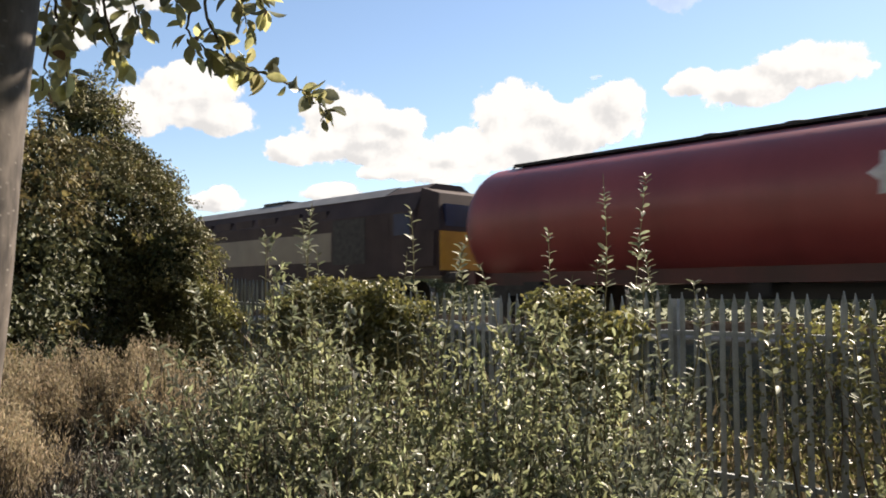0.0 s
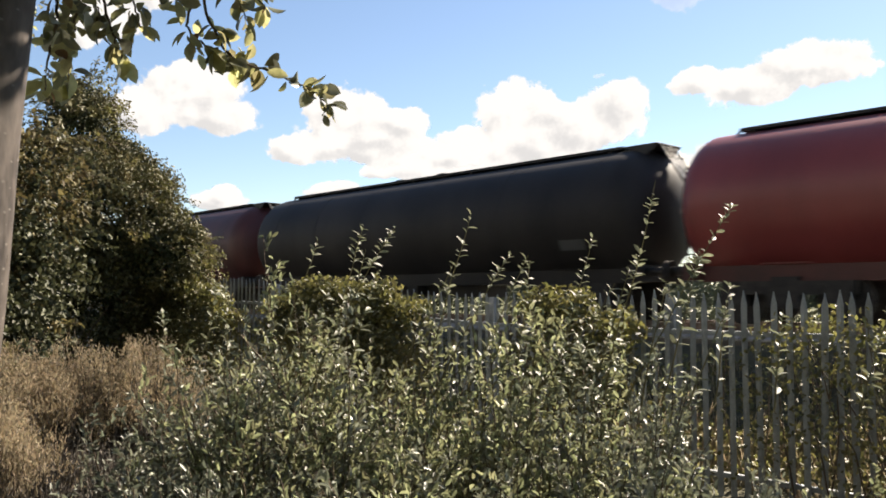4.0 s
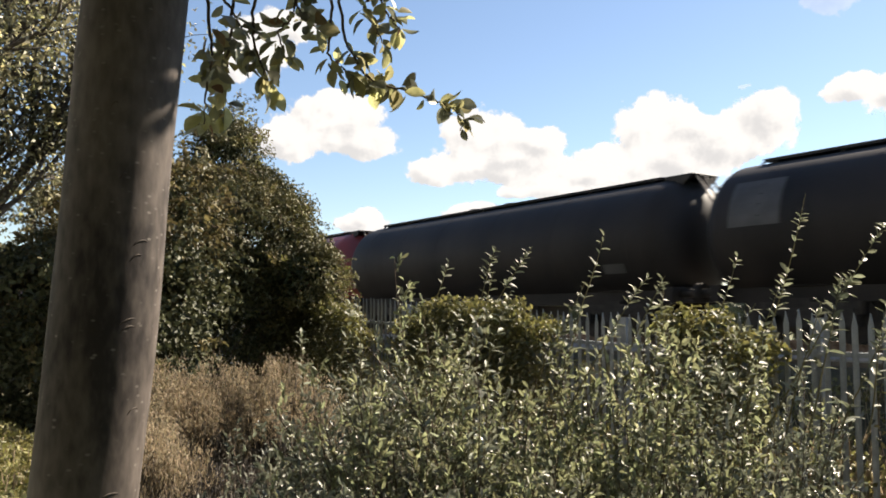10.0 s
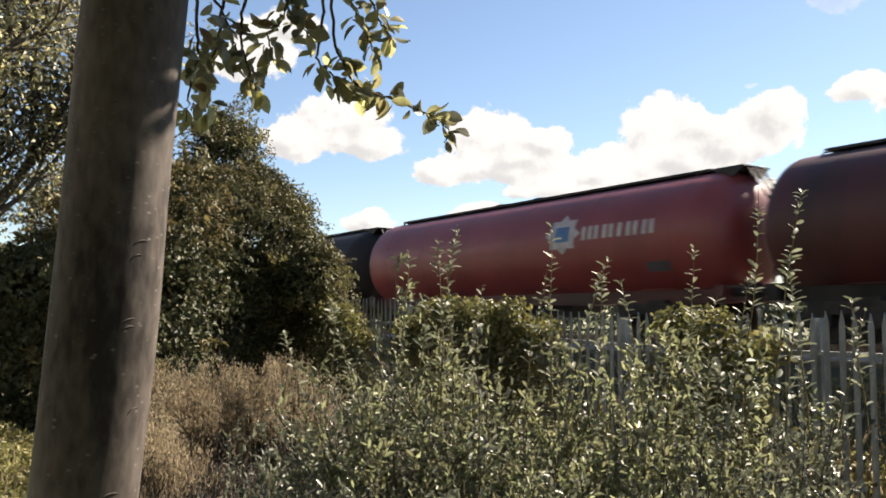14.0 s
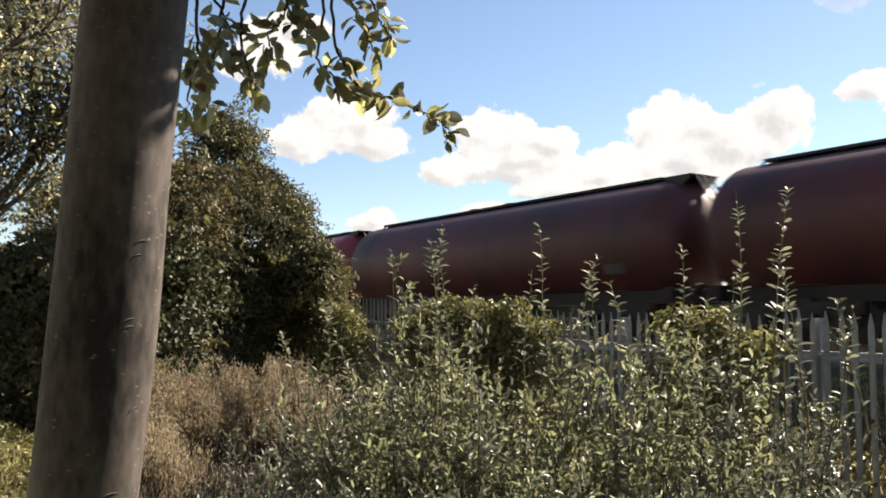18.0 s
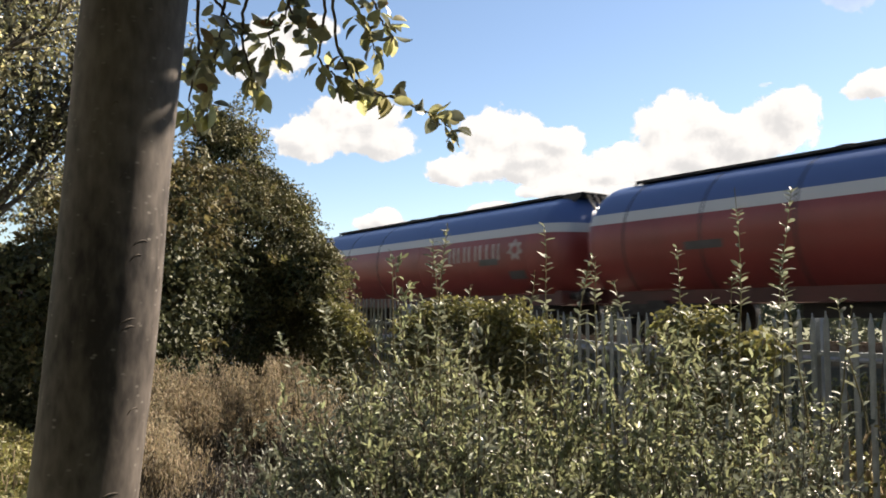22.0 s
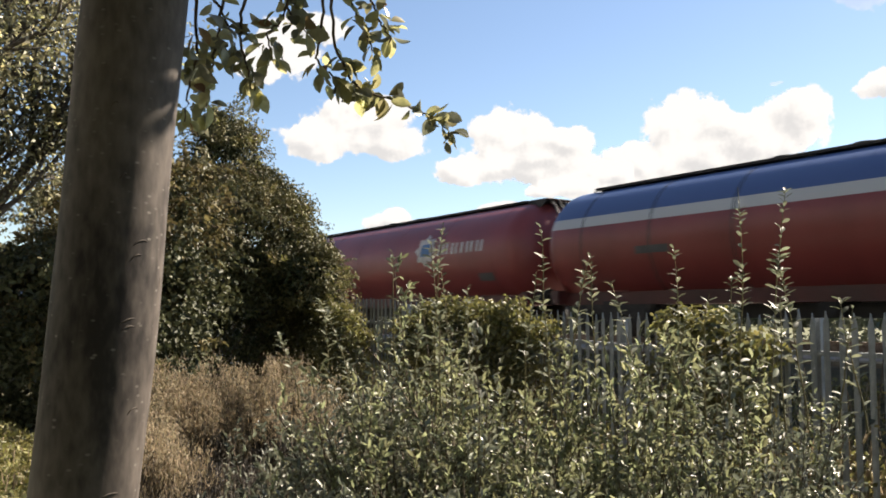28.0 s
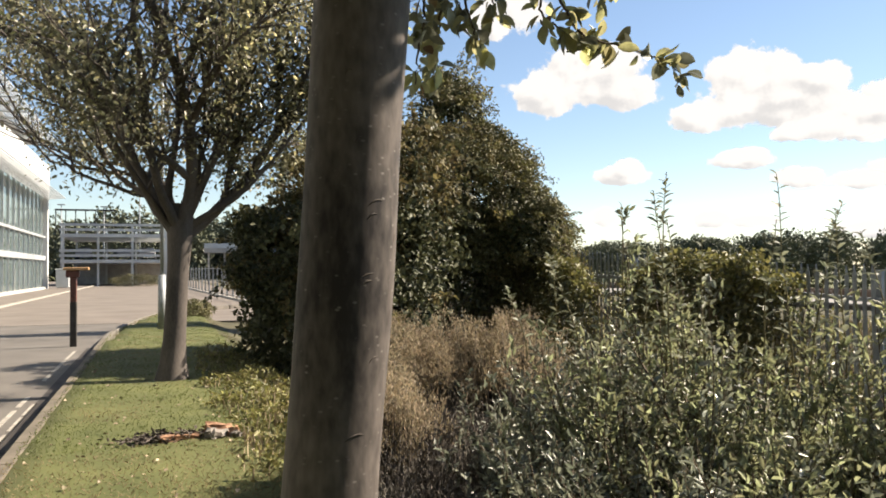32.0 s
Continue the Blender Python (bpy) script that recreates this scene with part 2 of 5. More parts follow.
def thing(name, label, category, at=None, group="", kind=""):
    ob = new(name)
    if at is not None:
        ob.matrix_basis = at
    return tagged(ob, label, category, group, kind)


def box(bm, x0, x1, y0, y1, z0, z1, bevel=0.0, mi=0):
    v = bmesh.ops.create_cube(bm, size=1, matrix=Matrix.LocRotScale(((x0 + x1) / 2, (y0 + y1) / 2, (z0 + z1) / 2), None, (x1 - x0, y1 - y0, z1 - z0)))["verts"]
    faces = {f for q in v for f in q.link_faces}
    for f in faces:
        f.material_index = mi
    if bevel:
        bmesh.ops.bevel(bm, geom=list({e for f in faces for e in f.edges}), offset=bevel, segments=1, affect="EDGES")
    return bm


def boxes(*rows, bevel=0.0):
    bm = bmesh.new()
    for r in rows:
        box(bm, *r, bevel=bevel)
    return bm


def rod(bm, a, b, r0, r1=None, sides=8, mi=0):
    """A tapered round bar between two points."""
    a, b = Vector(a), Vector(b)
    d = b - a
    m = Matrix.Translation((a + b) / 2) @ d.to_track_quat("Z", "Y").to_matrix().to_4x4()
    v = bmesh.ops.create_cone(bm, cap_ends=True, segments=sides, radius1=r0, radius2=r0 if r1 is None else r1, depth=d.length, matrix=m)["verts"]
    for f in {f for q in v for f in q.link_faces}:
        f.material_index, f.smooth = mi, len(f.verts) == 4
    return bm


class Shape:
    """Collects plain vertex and face lists, for things of very many small pieces."""
    def __init__(self):
        self.v, self.f, self.m, self.n = [], [], [], 0

    def add(self, v, f, mi=0):
        v = np.asarray(v, float).reshape(-1, 3)
        self.v.append(v)
        f = np.asarray(f, int) + self.n
        self.f.append(f)
        self.m.append(np.full(len(f), mi))
        self.n += len(v)

    def tube(self, pts, radii, sides=5, mi=0):
        pts = np.asarray(pts, float)
        k = len(pts)
        d = np.gradient(pts, axis=0)
        d /= np.linalg.norm(d, axis=1)[:, None] + 1e-9
        ref = np.where(np.abs(d[:, 2:3]) > 0.9, np.array([[1.0, 0, 0]]), np.array([[0, 0, 1.0]]))
        p = np.cross(d, ref)
        p /= np.linalg.norm(p, axis=1)[:, None] + 1e-9
        q = np.cross(d, p)
        a = np.linspace(0, 2 * np.pi, sides, endpoint=False)
        ring = pts[:, None] + np.asarray(radii)[:, None, None] * (np.cos(a)[None, :, None] * p[:, None] + np.sin(a)[None, :, None] * q[:, None])
        i = np.arange(k - 1)[:, None] * sides
        j = np.arange(sides)[None]
        j2 = (j + 1) % sides
        f = np.stack([i + j, i + j2, i + sides + j2, i + sides + j], -1).reshape(-1, 4)
        self.add(ring, f, mi)

    def leaves(self, base, way, up, length, width, mi=0, fold=0.25, droop=0.15):
        """Folded pointed-oval leaves: two quads each, along way from base."""
        base, way, up = (np.asarray(q, float) for q in (base, way, up))
        way = way / (np.linalg.norm(way, axis=1)[:, None] + 1e-9)
        side = np.cross(way, up)
        side /= np.linalg.norm(side, axis=1)[:, None] + 1e-9
        nor = np.cross(side, way)
        ln, wd = np.asarray(length)[:, None], np.asarray(width)[:, None] / 2
        lift = nor * wd * fold * 2
        drop = -nor * ln * droop
        b, t = base, base + way * ln + drop
        l1, r1 = base + way * ln * 0.3 + side * wd * 0.85 + lift, base + way * ln * 0.3 - side * wd * 0.85 + lift
        l2, r2 = base + way * ln * 0.68 + side * wd * 0.9 + lift + drop * 0.45, base + way * ln * 0.68 - side * wd * 0.9 + lift + drop * 0.45
        v = np.stack([b, l1, l2, t, r2, r1], 1)
        i = np.arange(len(base))[:, None] * 6
        f = np.concatenate([i + np.array([[0, 1, 2, 3]]), i + np.array([[0, 3, 4, 5]])])
        self.add(v, f, mi)

    def fine_leaves(self, base, way, up, length, width, mi=0, fold=0.2, curl=0.18):
        """Rounded-oval leaves with a bent midrib: ten quads each."""
        base, way, up = (np.asarray(q, float) for q in (base, way, up))
        way = way / (np.linalg.norm(way, axis=1)[:, None] + 1e-9)
        side = np.cross(way, up)
        side /= np.linalg.norm(side, axis=1)[:, None] + 1e-9
        nor = np.cross(side, way)
        ln, wd = np.asarray(length)[:, None], np.asarray(width)[:, None] / 2
        rows = []
        for q, w in ((0.0, 0.06), (0.16, 0.55), (0.38, 0.95), (0.62, 1.0), (0.84, 0.66), (1.0, 0.05)):
            mid = base + way * ln * q - nor * ln * curl * q * q
            lift = nor * wd * w * fold * 2
            rows += [mid + side * wd * w + lift, mid, mid - side * wd * w + lift]
        v = np.stack(rows, 1)
        cell = np.array([[3 * r + c, 3 * r + c + 1, 3 * r + c + 4, 3 * r + c + 3] for r in range(5) for c in (0, 1)])
        f = (np.arange(len(base))[:, None, None] * 18 + cell[None]).reshape(-1, 4)
        self.add(v, f, mi)

    def mesh(self, name, materials):
        me = bpy.data.meshes.new(name)
        if not self.v:
            return me
        v, f, m = np.concatenate(self.v), np.concatenate(self.f), np.concatenate(self.m)
        me.vertices.add(len(v))
        me.vertices.foreach_set("co", v.ravel())
        me.loops.add(f.size)
        me.loops.foreach_set("vertex_index", f.ravel())
        me.polygons.add(len(f))
        me.polygons.foreach_set("loop_start", np.arange(0, f.size, 4))
        me.polygons.foreach_set("loop_total", np.full(len(f), 4))
        for q in materials:
            me.materials.append(q)
        me.polygons.foreach_set("material_index", m.astype(np.int32))
        me.update(calc_edges=True)
        return me


def spread(rng, n, up=0.3):
    """Random directions, raised a little."""
    d = rng.normal(size=(n, 3))
    d[:, 2] += up
    return d / np.linalg.norm(d, axis=1)[:, None]


def smooth_noise(x, y, s, seed=0.0):
    return noise.noise(Vector((x / s, y / s, seed)))


# ---- ground ----
TRACK_X, FENCE_X = 16.2, 8.3
ROAD_Z = -0.18


def kerb_x(y):
    """The verge's edge: straight beside the eye, then turning away round the forecourt."""
    return -1.2 + 0.0073 * max(0.0, y - 21.0) ** 2 + 0.12 * max(0.0, y - 36.0) ** 2


def height(x, y):
    """The ground: road, verge, the dip before the fence, the railway bank, level land beyond."""
    if x < -1.2 or (x < min(kerb_x(y), 6.0) + (0.12 if y > 21 else 0.0)):
        return ROAD_Z - 0.03
    if x < 1.2:
        return 0.02 * smooth_noise(x, y, 0.7)
    keys = ((1.2, 0.0), (2.4, -0.3), (5.0, -0.5), (8.3, -0.55), (10.0, -0.35), (13.4, 0.72), (14.2, 0.78), (14.7, 0.86), (17.7, 0.86), (18.3, 0.78), (20.0, 0.72), (23.0, -0.3), (30, -0.6), (60, -0.8))
    z = keys[-1][1]
    for (a, za), (b, zb) in zip(keys, keys[1:]):
        if x <= b:
            q = (x - a) / (b - a)
            q = q * q * (3 - 2 * q)
            z = za + (zb - za) * q
            break
    rise = 0.35 * min(max((y - 9) / 12, 0), 1) * min(max((x - 2) / 4, 0), 1) * (1 if x < 10 else max(0, (13 - x) / 3))
    return z + rise + (0.06 * smooth_noise(x, y, 0.9) if x < 13 or x > 20 else 0.02 * smooth_noise(x, y, 0.4))


def grid_axis(stops):
    out = []
    for a, b, step in stops:
        k = max(1, round((b - a) / step))
        out += [a + (b - a) * i / k for i in range(k)]
    return out + [stops[-1][1]]


def ground():
    xs = grid_axis([(-1500, -60, 240), (-60, -1.6, 8), (-1.6, -1.15, 0.15), (-1.15, 9, 0.3), (9, 24, 0.4), (24, 60, 4), (60, 1500, 160)])
    ys = grid_axis([(-1500, -60, 240), (-60, -4, 6), (-4, 46, 0.4), (46, 120, 5), (120, 1500, 150)])
    v = [(x, y, height(x, y)) for x in xs for y in ys]
    k = len(ys)
    f = [(i * k + j, (i + 1) * k + j, (i + 1) * k + j + 1, i * k + j + 1) for i in range(len(xs) - 1) for j in range(k - 1)]
    me = bpy.data.meshes.new("ground")
    me.from_pydata(v, [], f)
    for m in (SOIL, VERGE, BALLAST):
        me.materials.append(m)
    for p in me.polygons:
        c = p.center
        p.material_index = 2 if 13.7 < c.x < 19.4 else (1 if c.x < 1.5 or c.x > 24 else 0)
        p.use_smooth = True
    return tagged(new("ground", me), "rough earth and turf with a railway bank", "ground", kind="structure")


ground()
road = part("road", boxes((-7.3, -1.27, -60, 125, ROAD_Z - 0.02, ROAD_Z)), ASPHALT)
tagged(road, "worn grey asphalt service road", "road", kind="structure")
yard = part("pavement", boxes((-60, -7.5, -60, 160, ROAD_Z - 0.02, ROAD_Z + 0.06)), PAVING)
tagged(yard, "pale paving before the office building", "pavement", kind="structure")
bm = bmesh.new()
edge = [21.0 + 0.75 * i for i in range(29)]
strip = [[bm.verts.new((x, y, ROAD_Z + 0.002)) for x in (-1.29, min(kerb_x(y), 6.0) - 0.05)] for y in edge]
for qa, qb in zip(strip, strip[1:]):
    bm.faces.new((qa[0], qa[1], qb[1], qb[0]))
bend_road = part("road", bm, ASPHALT)
tagged(bend_road, "worn asphalt where the road widens past the verge", "road", kind="structure")
far_yard = part("pavement", boxes((-7.3, 6.2, 30.5, 160, ROAD_Z - 0.02, ROAD_Z + 0.008), (6.2, 14, 125.2, 160, ROAD_Z - 0.02, ROAD_Z + 0.008)), PAVING)
tagged(far_yard, "pale forecourt before the car park deck", "pavement", kind="structure")


def railway():
    bed = thing("railway_track", "railway track on pale ballast with concrete sleepers", "railway track", pose(TRACK_X, 0, 0.72), kind="structure")
    for side in (-0.75, 0.75):
        part("rail", boxes((side - 0.035, side + 0.035, -60, 470, 0.27, 0.31), (side - 0.01, side + 0.01, -60, 470, 0.17, 0.27), (side - 0.07, side + 0.07, -60, 470, 0.15, 0.17)), STEEL_RAIL, bed)
    me = mesh_of("sleeper", boxes((-1.25, 1.25, -0.13, 0.13, 0.0, 0.15), bevel=0.02), SLEEPER)
    for i in range(140):
        part("sleeper", me, None, bed, at=pose(0, -8 + i * 0.7, 0))
    lid = mesh_of("trough_lid", boxes((-0.26, 0.26, 0.006, 0.994, -0.03, 0.02), bevel=0.008), TROUGH)
    for i in range(45):
        part("trough_lid", lid, None, bed, at=pose(13.75 - TRACK_X, -5 + i, 0.16, 0, -12 + 0.8 * math.sin(i * 1.7), 0))
    part("trough", boxes((13.5 - TRACK_X, 14.0 - TRACK_X, -5, 40, -0.25, 0.1)), KERB, bed)
    return bed


railway()


def palisade():
    """Galvanised palisade fence: split pointed pales on two angle rails, posts behind."""
    f = thing("palisade_fence", "grey galvanised steel palisade fence with split pointed pales", "fence", kind="structure")
    bm = bmesh.new()
    prof = [(-0.034, 0.0), (-0.014, -0.012), (0.014, -0.012), (0.034, 0.0)]
    zs = (0.0, 2.22, 2.36)
    rings = []
    for z, w in zip(zs, (1, 1, 0.12)):
        rings.append([[bm.verts.new((y + d, x * w, z)) for x, y in prof] for d in (0.0, 0.004)])
    for a, b in zip(rings, rings[1:]):
        for i in range(3):
            bm.faces.new((a[0][i], a[0][i + 1], b[0][i + 1], b[0][i]))
            bm.faces.new((a[1][i + 1], a[1][i], b[1][i], b[1][i + 1]))
    pale = mesh_of("pale", bm, GALV)
    post = mesh_of("post", boxes((0.06, 0.16, -0.05, 0.05, -0.4, 2.3)), GALV)
    y0, y1, step = -6.0, 30.0, 0.155
    n = int((y1 - y0) / step)
    rng = np.random.default_rng(5)
    for i in range(n):
        y = y0 + i * step
        z = fence_base(y)
        lean = rng.normal(0, 0.6)
        part("pale", pale, None, f, at=pose(FENCE_X, y, z + rng.normal(0, 0.012), rng.normal(0, 0.5), 0, lean))
    span = 2.79
    for i in range(int((y1 - y0) / span) + 1):
        y = y0 + i * span
        part("post", post, None, f, at=pose(FENCE_X, y, fence_base(y)))
        ya, yb = y, y + span
        for h in (0.42, 1.92):
            za, zb = fence_base(ya) + h, fence_base(yb) + h
            bm = bmesh.new()
            for dx, dz, wx, wz in ((0.01, 0, 0.006, 0.05), (0.038, 0.024, 0.055, 0.006)):
                vs = [bm.verts.new((FENCE_X + dx + sx * wx / 2, q[0], q[1] + dz + sz * wz / 2)) for q in ((ya, za), (yb, zb)) for sx, sz in ((-1, -1), (1, -1), (1, 1), (-1, 1))]
                for k in range(4):
                    bm.faces.new((vs[k], vs[(k + 1) % 4], vs[4 + (k + 1) % 4], vs[4 + k]))
            part("rail", bm, GALV, f)
    return f


def fence_base(y):
    return -0.735 + 0.3 * min(max((y - 8.5) / 6.5, 0), 1)


# ---- the train ----
PITCH = 16.245      # one wagon over its buffers
RAIL_Z = 1.03
AXIS_Z = 3.37 - RAIL_Z   # tank axis over the rail
R = 1.52


SURGE_T = (0, 1, 2, 4.5, 5.5, 7, 9, 10, 10.5, 11, 11.5, 12, 13, 14.5, 17.8, 19, 20, 21, 22, 25, 27.6, 28.4, 29, 32)
SURGE = (-0.32, -0.34, -0.13, 0.02, 0.18, 0.27, 0.28, 0.22, 0.26, 0.24, 0.14, 0.02, -0.13, -0.3, -0.16, 0.0, 0.03, -0.02, -0.02, 0.0, 0.06, 0.0, 0.06, 0.1)


def gap_place(k, t):
    """Where the coupling behind vehicle k is at t seconds, along the line."""
    return 15.99 + 10.269 * t + 0.07 * t * t + float(np.interp(t, SURGE_T, SURGE)) - PITCH * k


def barrel(rear, front, radius):
    """A round tank along y, with ends of their own shape: where the straight part ends, how deep the dish is, how round its edge."""
    bm = bmesh.new()
    ring = []
    for side, (y, dish, round_off) in ((-1, rear), (1, front)):
        cap = [(y + side * dish * math.sin(a), math.cos(a) ** round_off) for a in (radians(q) for q in (89.9, 86, 80, 70, 60, 50, 40, 30, 20, 10, 0))]
        ring += cap + [(rear[0] + (front[0] - rear[0]) * i / 12, 1.0) for i in range(1, 12)] if side < 0 else list(reversed(cap))
    n = 40
    loops = [[bm.verts.new((radius * r * math.cos(2 * math.pi * i / n), y, radius * r * math.sin(2 * math.pi * i / n))) for i in range(n)] for y, r in ring]
    for a, b in zip(loops, loops[1:]):
        for i in range(n):
            f = bm.faces.new((a[i], a[(i + 1) % n], b[(i + 1) % n], b[i]))
            f.smooth = True
    bm.faces.new(loops[0])
    bm.faces.new(list(reversed(loops[-1])))
    return bm


def on_side(y0, y1, z0, z1, lift=0.006, steps=5):
    """A thin plate wrapped on the near side of the tank."""
    bm = bmesh.new()
    rr = R + lift
    rows = [[bm.verts.new((-math.sqrt(rr * rr - z * z), y, z)) for y in (y0, y1)] for z in (z0 + (z1 - z0) * i / steps for i in range(steps + 1))]
    for p, q in zip(rows, rows[1:]):
        bm.faces.new((p[0], p[1], q[1], q[0]))
    return bm


def star_on_side(yc, zc, wide, tall, points, inner, lift=0.008):
    """A many-pointed star wrapped on the near side of the tank."""
    bm = bmesh.new()
    n, rr = points * 2, R + lift

    def at(q, i):
        k = q * (1.0 if i % 2 == 0 else inner)
        y, z = yc + wide * k * math.sin(2 * math.pi * i / n), zc + tall * k * math.cos(2 * math.pi * i / n)
        return bm.verts.new((-math.sqrt(rr * rr - z * z), y, z))
    rings = [[at(q, i) for i in range(n)] for q in (0.3, 0.65, 1.0)]
    mid = bm.verts.new((-math.sqrt(rr * rr - zc * zc), yc, zc))
    for i in range(n):
        j = (i + 1) % n
        bm.faces.new((mid, rings[0][i], rings[0][j]))
        for p, q in zip(rings, rings[1:]):
            bm.faces.new((p[i], p[j], q[j], q[i]))
    return bm


def wheel_mesh():
    bm = bmesh.new()
    for x0, x1, r in ((-0.07, 0.05, 0.5), (0.05, 0.075, 0.528), (-0.08, 0.08, 0.12)):
        rod(bm, (x0, 0, 0), (x1, 0, 0), r, sides=24)
    return mesh_of("wheel", bm, DARK_METAL)


WHEEL = wheel_mesh()


def bogie(parent, y):
    b = part("bogie", boxes((-1.1, -0.9, -1.25, 1.25, -0.05, 0.2), (0.9, 1.1, -1.25, 1.25, -0.05, 0.2), (-1.1, 1.1, -0.25, 0.25, -0.02, 0.28),
                            (-1.14, -0.86, -1.15, -0.75, -0.28, 0.08), (-1.14, -0.86, 0.75, 1.15, -0.28, 0.08), (-1.15, -0.92, -0.3, 0.3, -0.3, -0.05)), DARK_METAL, parent, at=pose(0, y, 0.62))
    for dy in (-0.95, 0.95):
        for sx in (-0.75, 0.75):
            part("wheel", WHEEL, None, b, at=pose(sx, dy, -0.12, 0, 0, 0 if sx < 0 else 180))
    return b


def tank_wagon(label, skin, badge):
    w = thing("tank_wagon", label, "tank wagon", group="tank wagons of the train")
    part("tank", barrel((-6.9, 0.95, 0.85), (7.2, 0.55, 0.55), R), skin, w, at=pose(0, 0, AXIS_Z), smooth=False)
    for y in (-6.45, -3.75, -1.0, 1.7, 3.96, 6.2):
        bm = bmesh.new()
        ring = [[bm.verts.new((r * math.cos(a), y + d, r * math.sin(a))) for a in (2 * math.pi * q / 40 for q in range(40))] for d, r in ((-0.022, R - 0.01), (-0.022, R + 0.005), (0.022, R + 0.005), (0.022, R - 0.01))]
        for a, b in zip(ring, ring[1:]):
            for q in range(40):
                bm.faces.new((a[q], a[(q + 1) % 40], b[(q + 1) % 40], b[q]))
        part("seam", bm, SEAM_GRIME if badge == "band" and y > 1 else skin, w, at=pose(0, 0, AXIS_Z))
    top = AXIS_Z + R
    rows = [(-0.42, 0.42, -6.7, 6.75, top + 0.0, top + 0.03), (-0.43, -0.40, -6.7, 6.75, top + 0.03, top + 0.06), (0.40, 0.43, -6.7, 6.75, top + 0.03, top + 0.06)]
    part("walkway", boxes(*rows), DARK_METAL, w)
    for y in (-6.3, -4.2, -1.8, 0.6, 3.0, 5.0, 6.5):
        for sx in (-0.36, 0.36):
            part("bracket", boxes((sx - 0.03, sx + 0.03, y - 0.04, y + 0.04, top - 0.12, top)), DARK_METAL, w)
    for y in (-0.4, 1.4):
        h = part("hatch", rod(bmesh.new(), (0, y, top - 0.05), (0, y, top + 0.1), 0.28, sides=20), DARK_METAL, w)
        part("lid", rod(bmesh.new(), (0, y, top + 0.1), (0, y, top + 0.13), 0.3, 0.24, sides=20), DARK_METAL, h)
    ye = -8.32
    # the end platform over the dome, with a gusset each side
    pl = part("platform", boxes((-0.46, 0.46, -7.62, -6.72, top + 0.0, top + 0.035), bevel=0.008), DARK_METAL, w, "dark end platform")
    for sx in (-0.48, 0.46):
        bm = bmesh.new()
        ring = [[bm.verts.new((sx + d, y, z)) for y, z in ((-6.75, top + 0.02), (-7.62, top + 0.02), (-7.55, top - 0.08), (-7.2, top - 0.3))] for d in (0, 0.02)]
        for i in range(4):
            bm.faces.new((ring[0][i], ring[0][(i + 1) % 4], ring[1][(i + 1) % 4], ring[1][i]))
        bm.faces.new(ring[0])
        bm.faces.new(list(reversed(ring[1])))
        part("gusset", bm, DARK_METAL, pl)
    ladder = part("ladder", bmesh.new(), DARK_METAL, w)
    bend = AXIS_Z + 0.35
    for sx, r in ((-0.2, 0.034), (0.06, 0.04), (0.32, 0.038)):
        part("stile", rod(rod(bmesh.new(), (sx, ye, 0.95), (sx, ye, bend), r, sides=6), (sx, ye, bend), (sx - 0.04, -7.55, top + 0.02), r, sides=6), LADDER_METAL, ladder)
    for i in range(10):
        z = 1.15 + 0.27 * i
        y = ye + max(0, (z - bend) / (top - bend)) * 0.65
        part("rung", rod(bmesh.new(), (0.06, y, z), (0.32, y, z), 0.016, sides=5), LADDER_METAL, ladder)
    # the ladder over the leading end
    lead = part("ladder", bmesh.new(), DARK_METAL, w)
    yl = 8.0
    for sx, r in ((-0.36, 0.03), (-0.08, 0.03)):
        part("stile", rod(rod(bmesh.new(), (sx, yl, 0.95), (sx, yl, bend), r, sides=6), (sx, yl, bend), (sx, 6.75, top + 0.02), r, sides=6), LADDER_METAL, lead)
    for i in range(10):
        z = 1.15 + 0.27 * i
        y = yl - max(0, (z - bend) / (top - bend)) * 1.2
        part("rung", rod(bmesh.new(), (-0.36, y, z), (-0.08, y, z), 0.016, sides=5), LADDER_METAL, lead)
    frame_rows = [(-0.92, -0.78, -7.35, 7.35, 0.82, 1.2), (0.78, 0.92, -7.35, 7.35, 0.82, 1.2), (-1.25, 1.25, -7.6, -7.35, 0.85, 1.2), (-1.25, 1.25, 7.35, 7.6, 0.85, 1.2)]
    # a darker paint than most tanks', standing in for shade below their curve
    part("underframe", boxes(*frame_rows), TANK_BLACK if skin in (TANK_BLACK, TANK_DULL) else TANK_DULL, w, "dark underframe toned for the shade under the tank")
    for y in (-5.6, 5.6):
        part("saddle", boxes((-1.0, 1.0, y - 0.5, y + 0.5, 1.15, AXIS_Z - R + 0.35)), skin if skin != TANK_STRIPED else TANK_RED, w)
        bogie(w, y)
    for y in (-7.6, 7.6):
        for sx in (-0.87, 0.87):
            s = 1 if y > 0 else -1
            bf = part("buffer", rod(bmesh.new(), (sx, y, 1.05), (sx, y + s * 0.45, 1.05), 0.1, sides=12), DARK_METAL, w)
            part("head", rod(bmesh.new(), (sx, y + s * 0.45, 1.05), (sx, y + s * 0.5, 1.05), 0.22, sides=16), DARK_METAL, bf)
    part("brake_gear", boxes((-0.6, 0.6, -2.2, 2.2, 0.5, 0.8), (-0.9, 0.9, -0.2, 0.2, 0.55, 1.0)), TANK_BLACK, w)
    # hazard and data panels low on the side
    part("data_panel", on_side(-6.3, -5.6, -0.78, -0.55), PATCH_GREY, w, at=pose(0, 0, AXIS_Z))
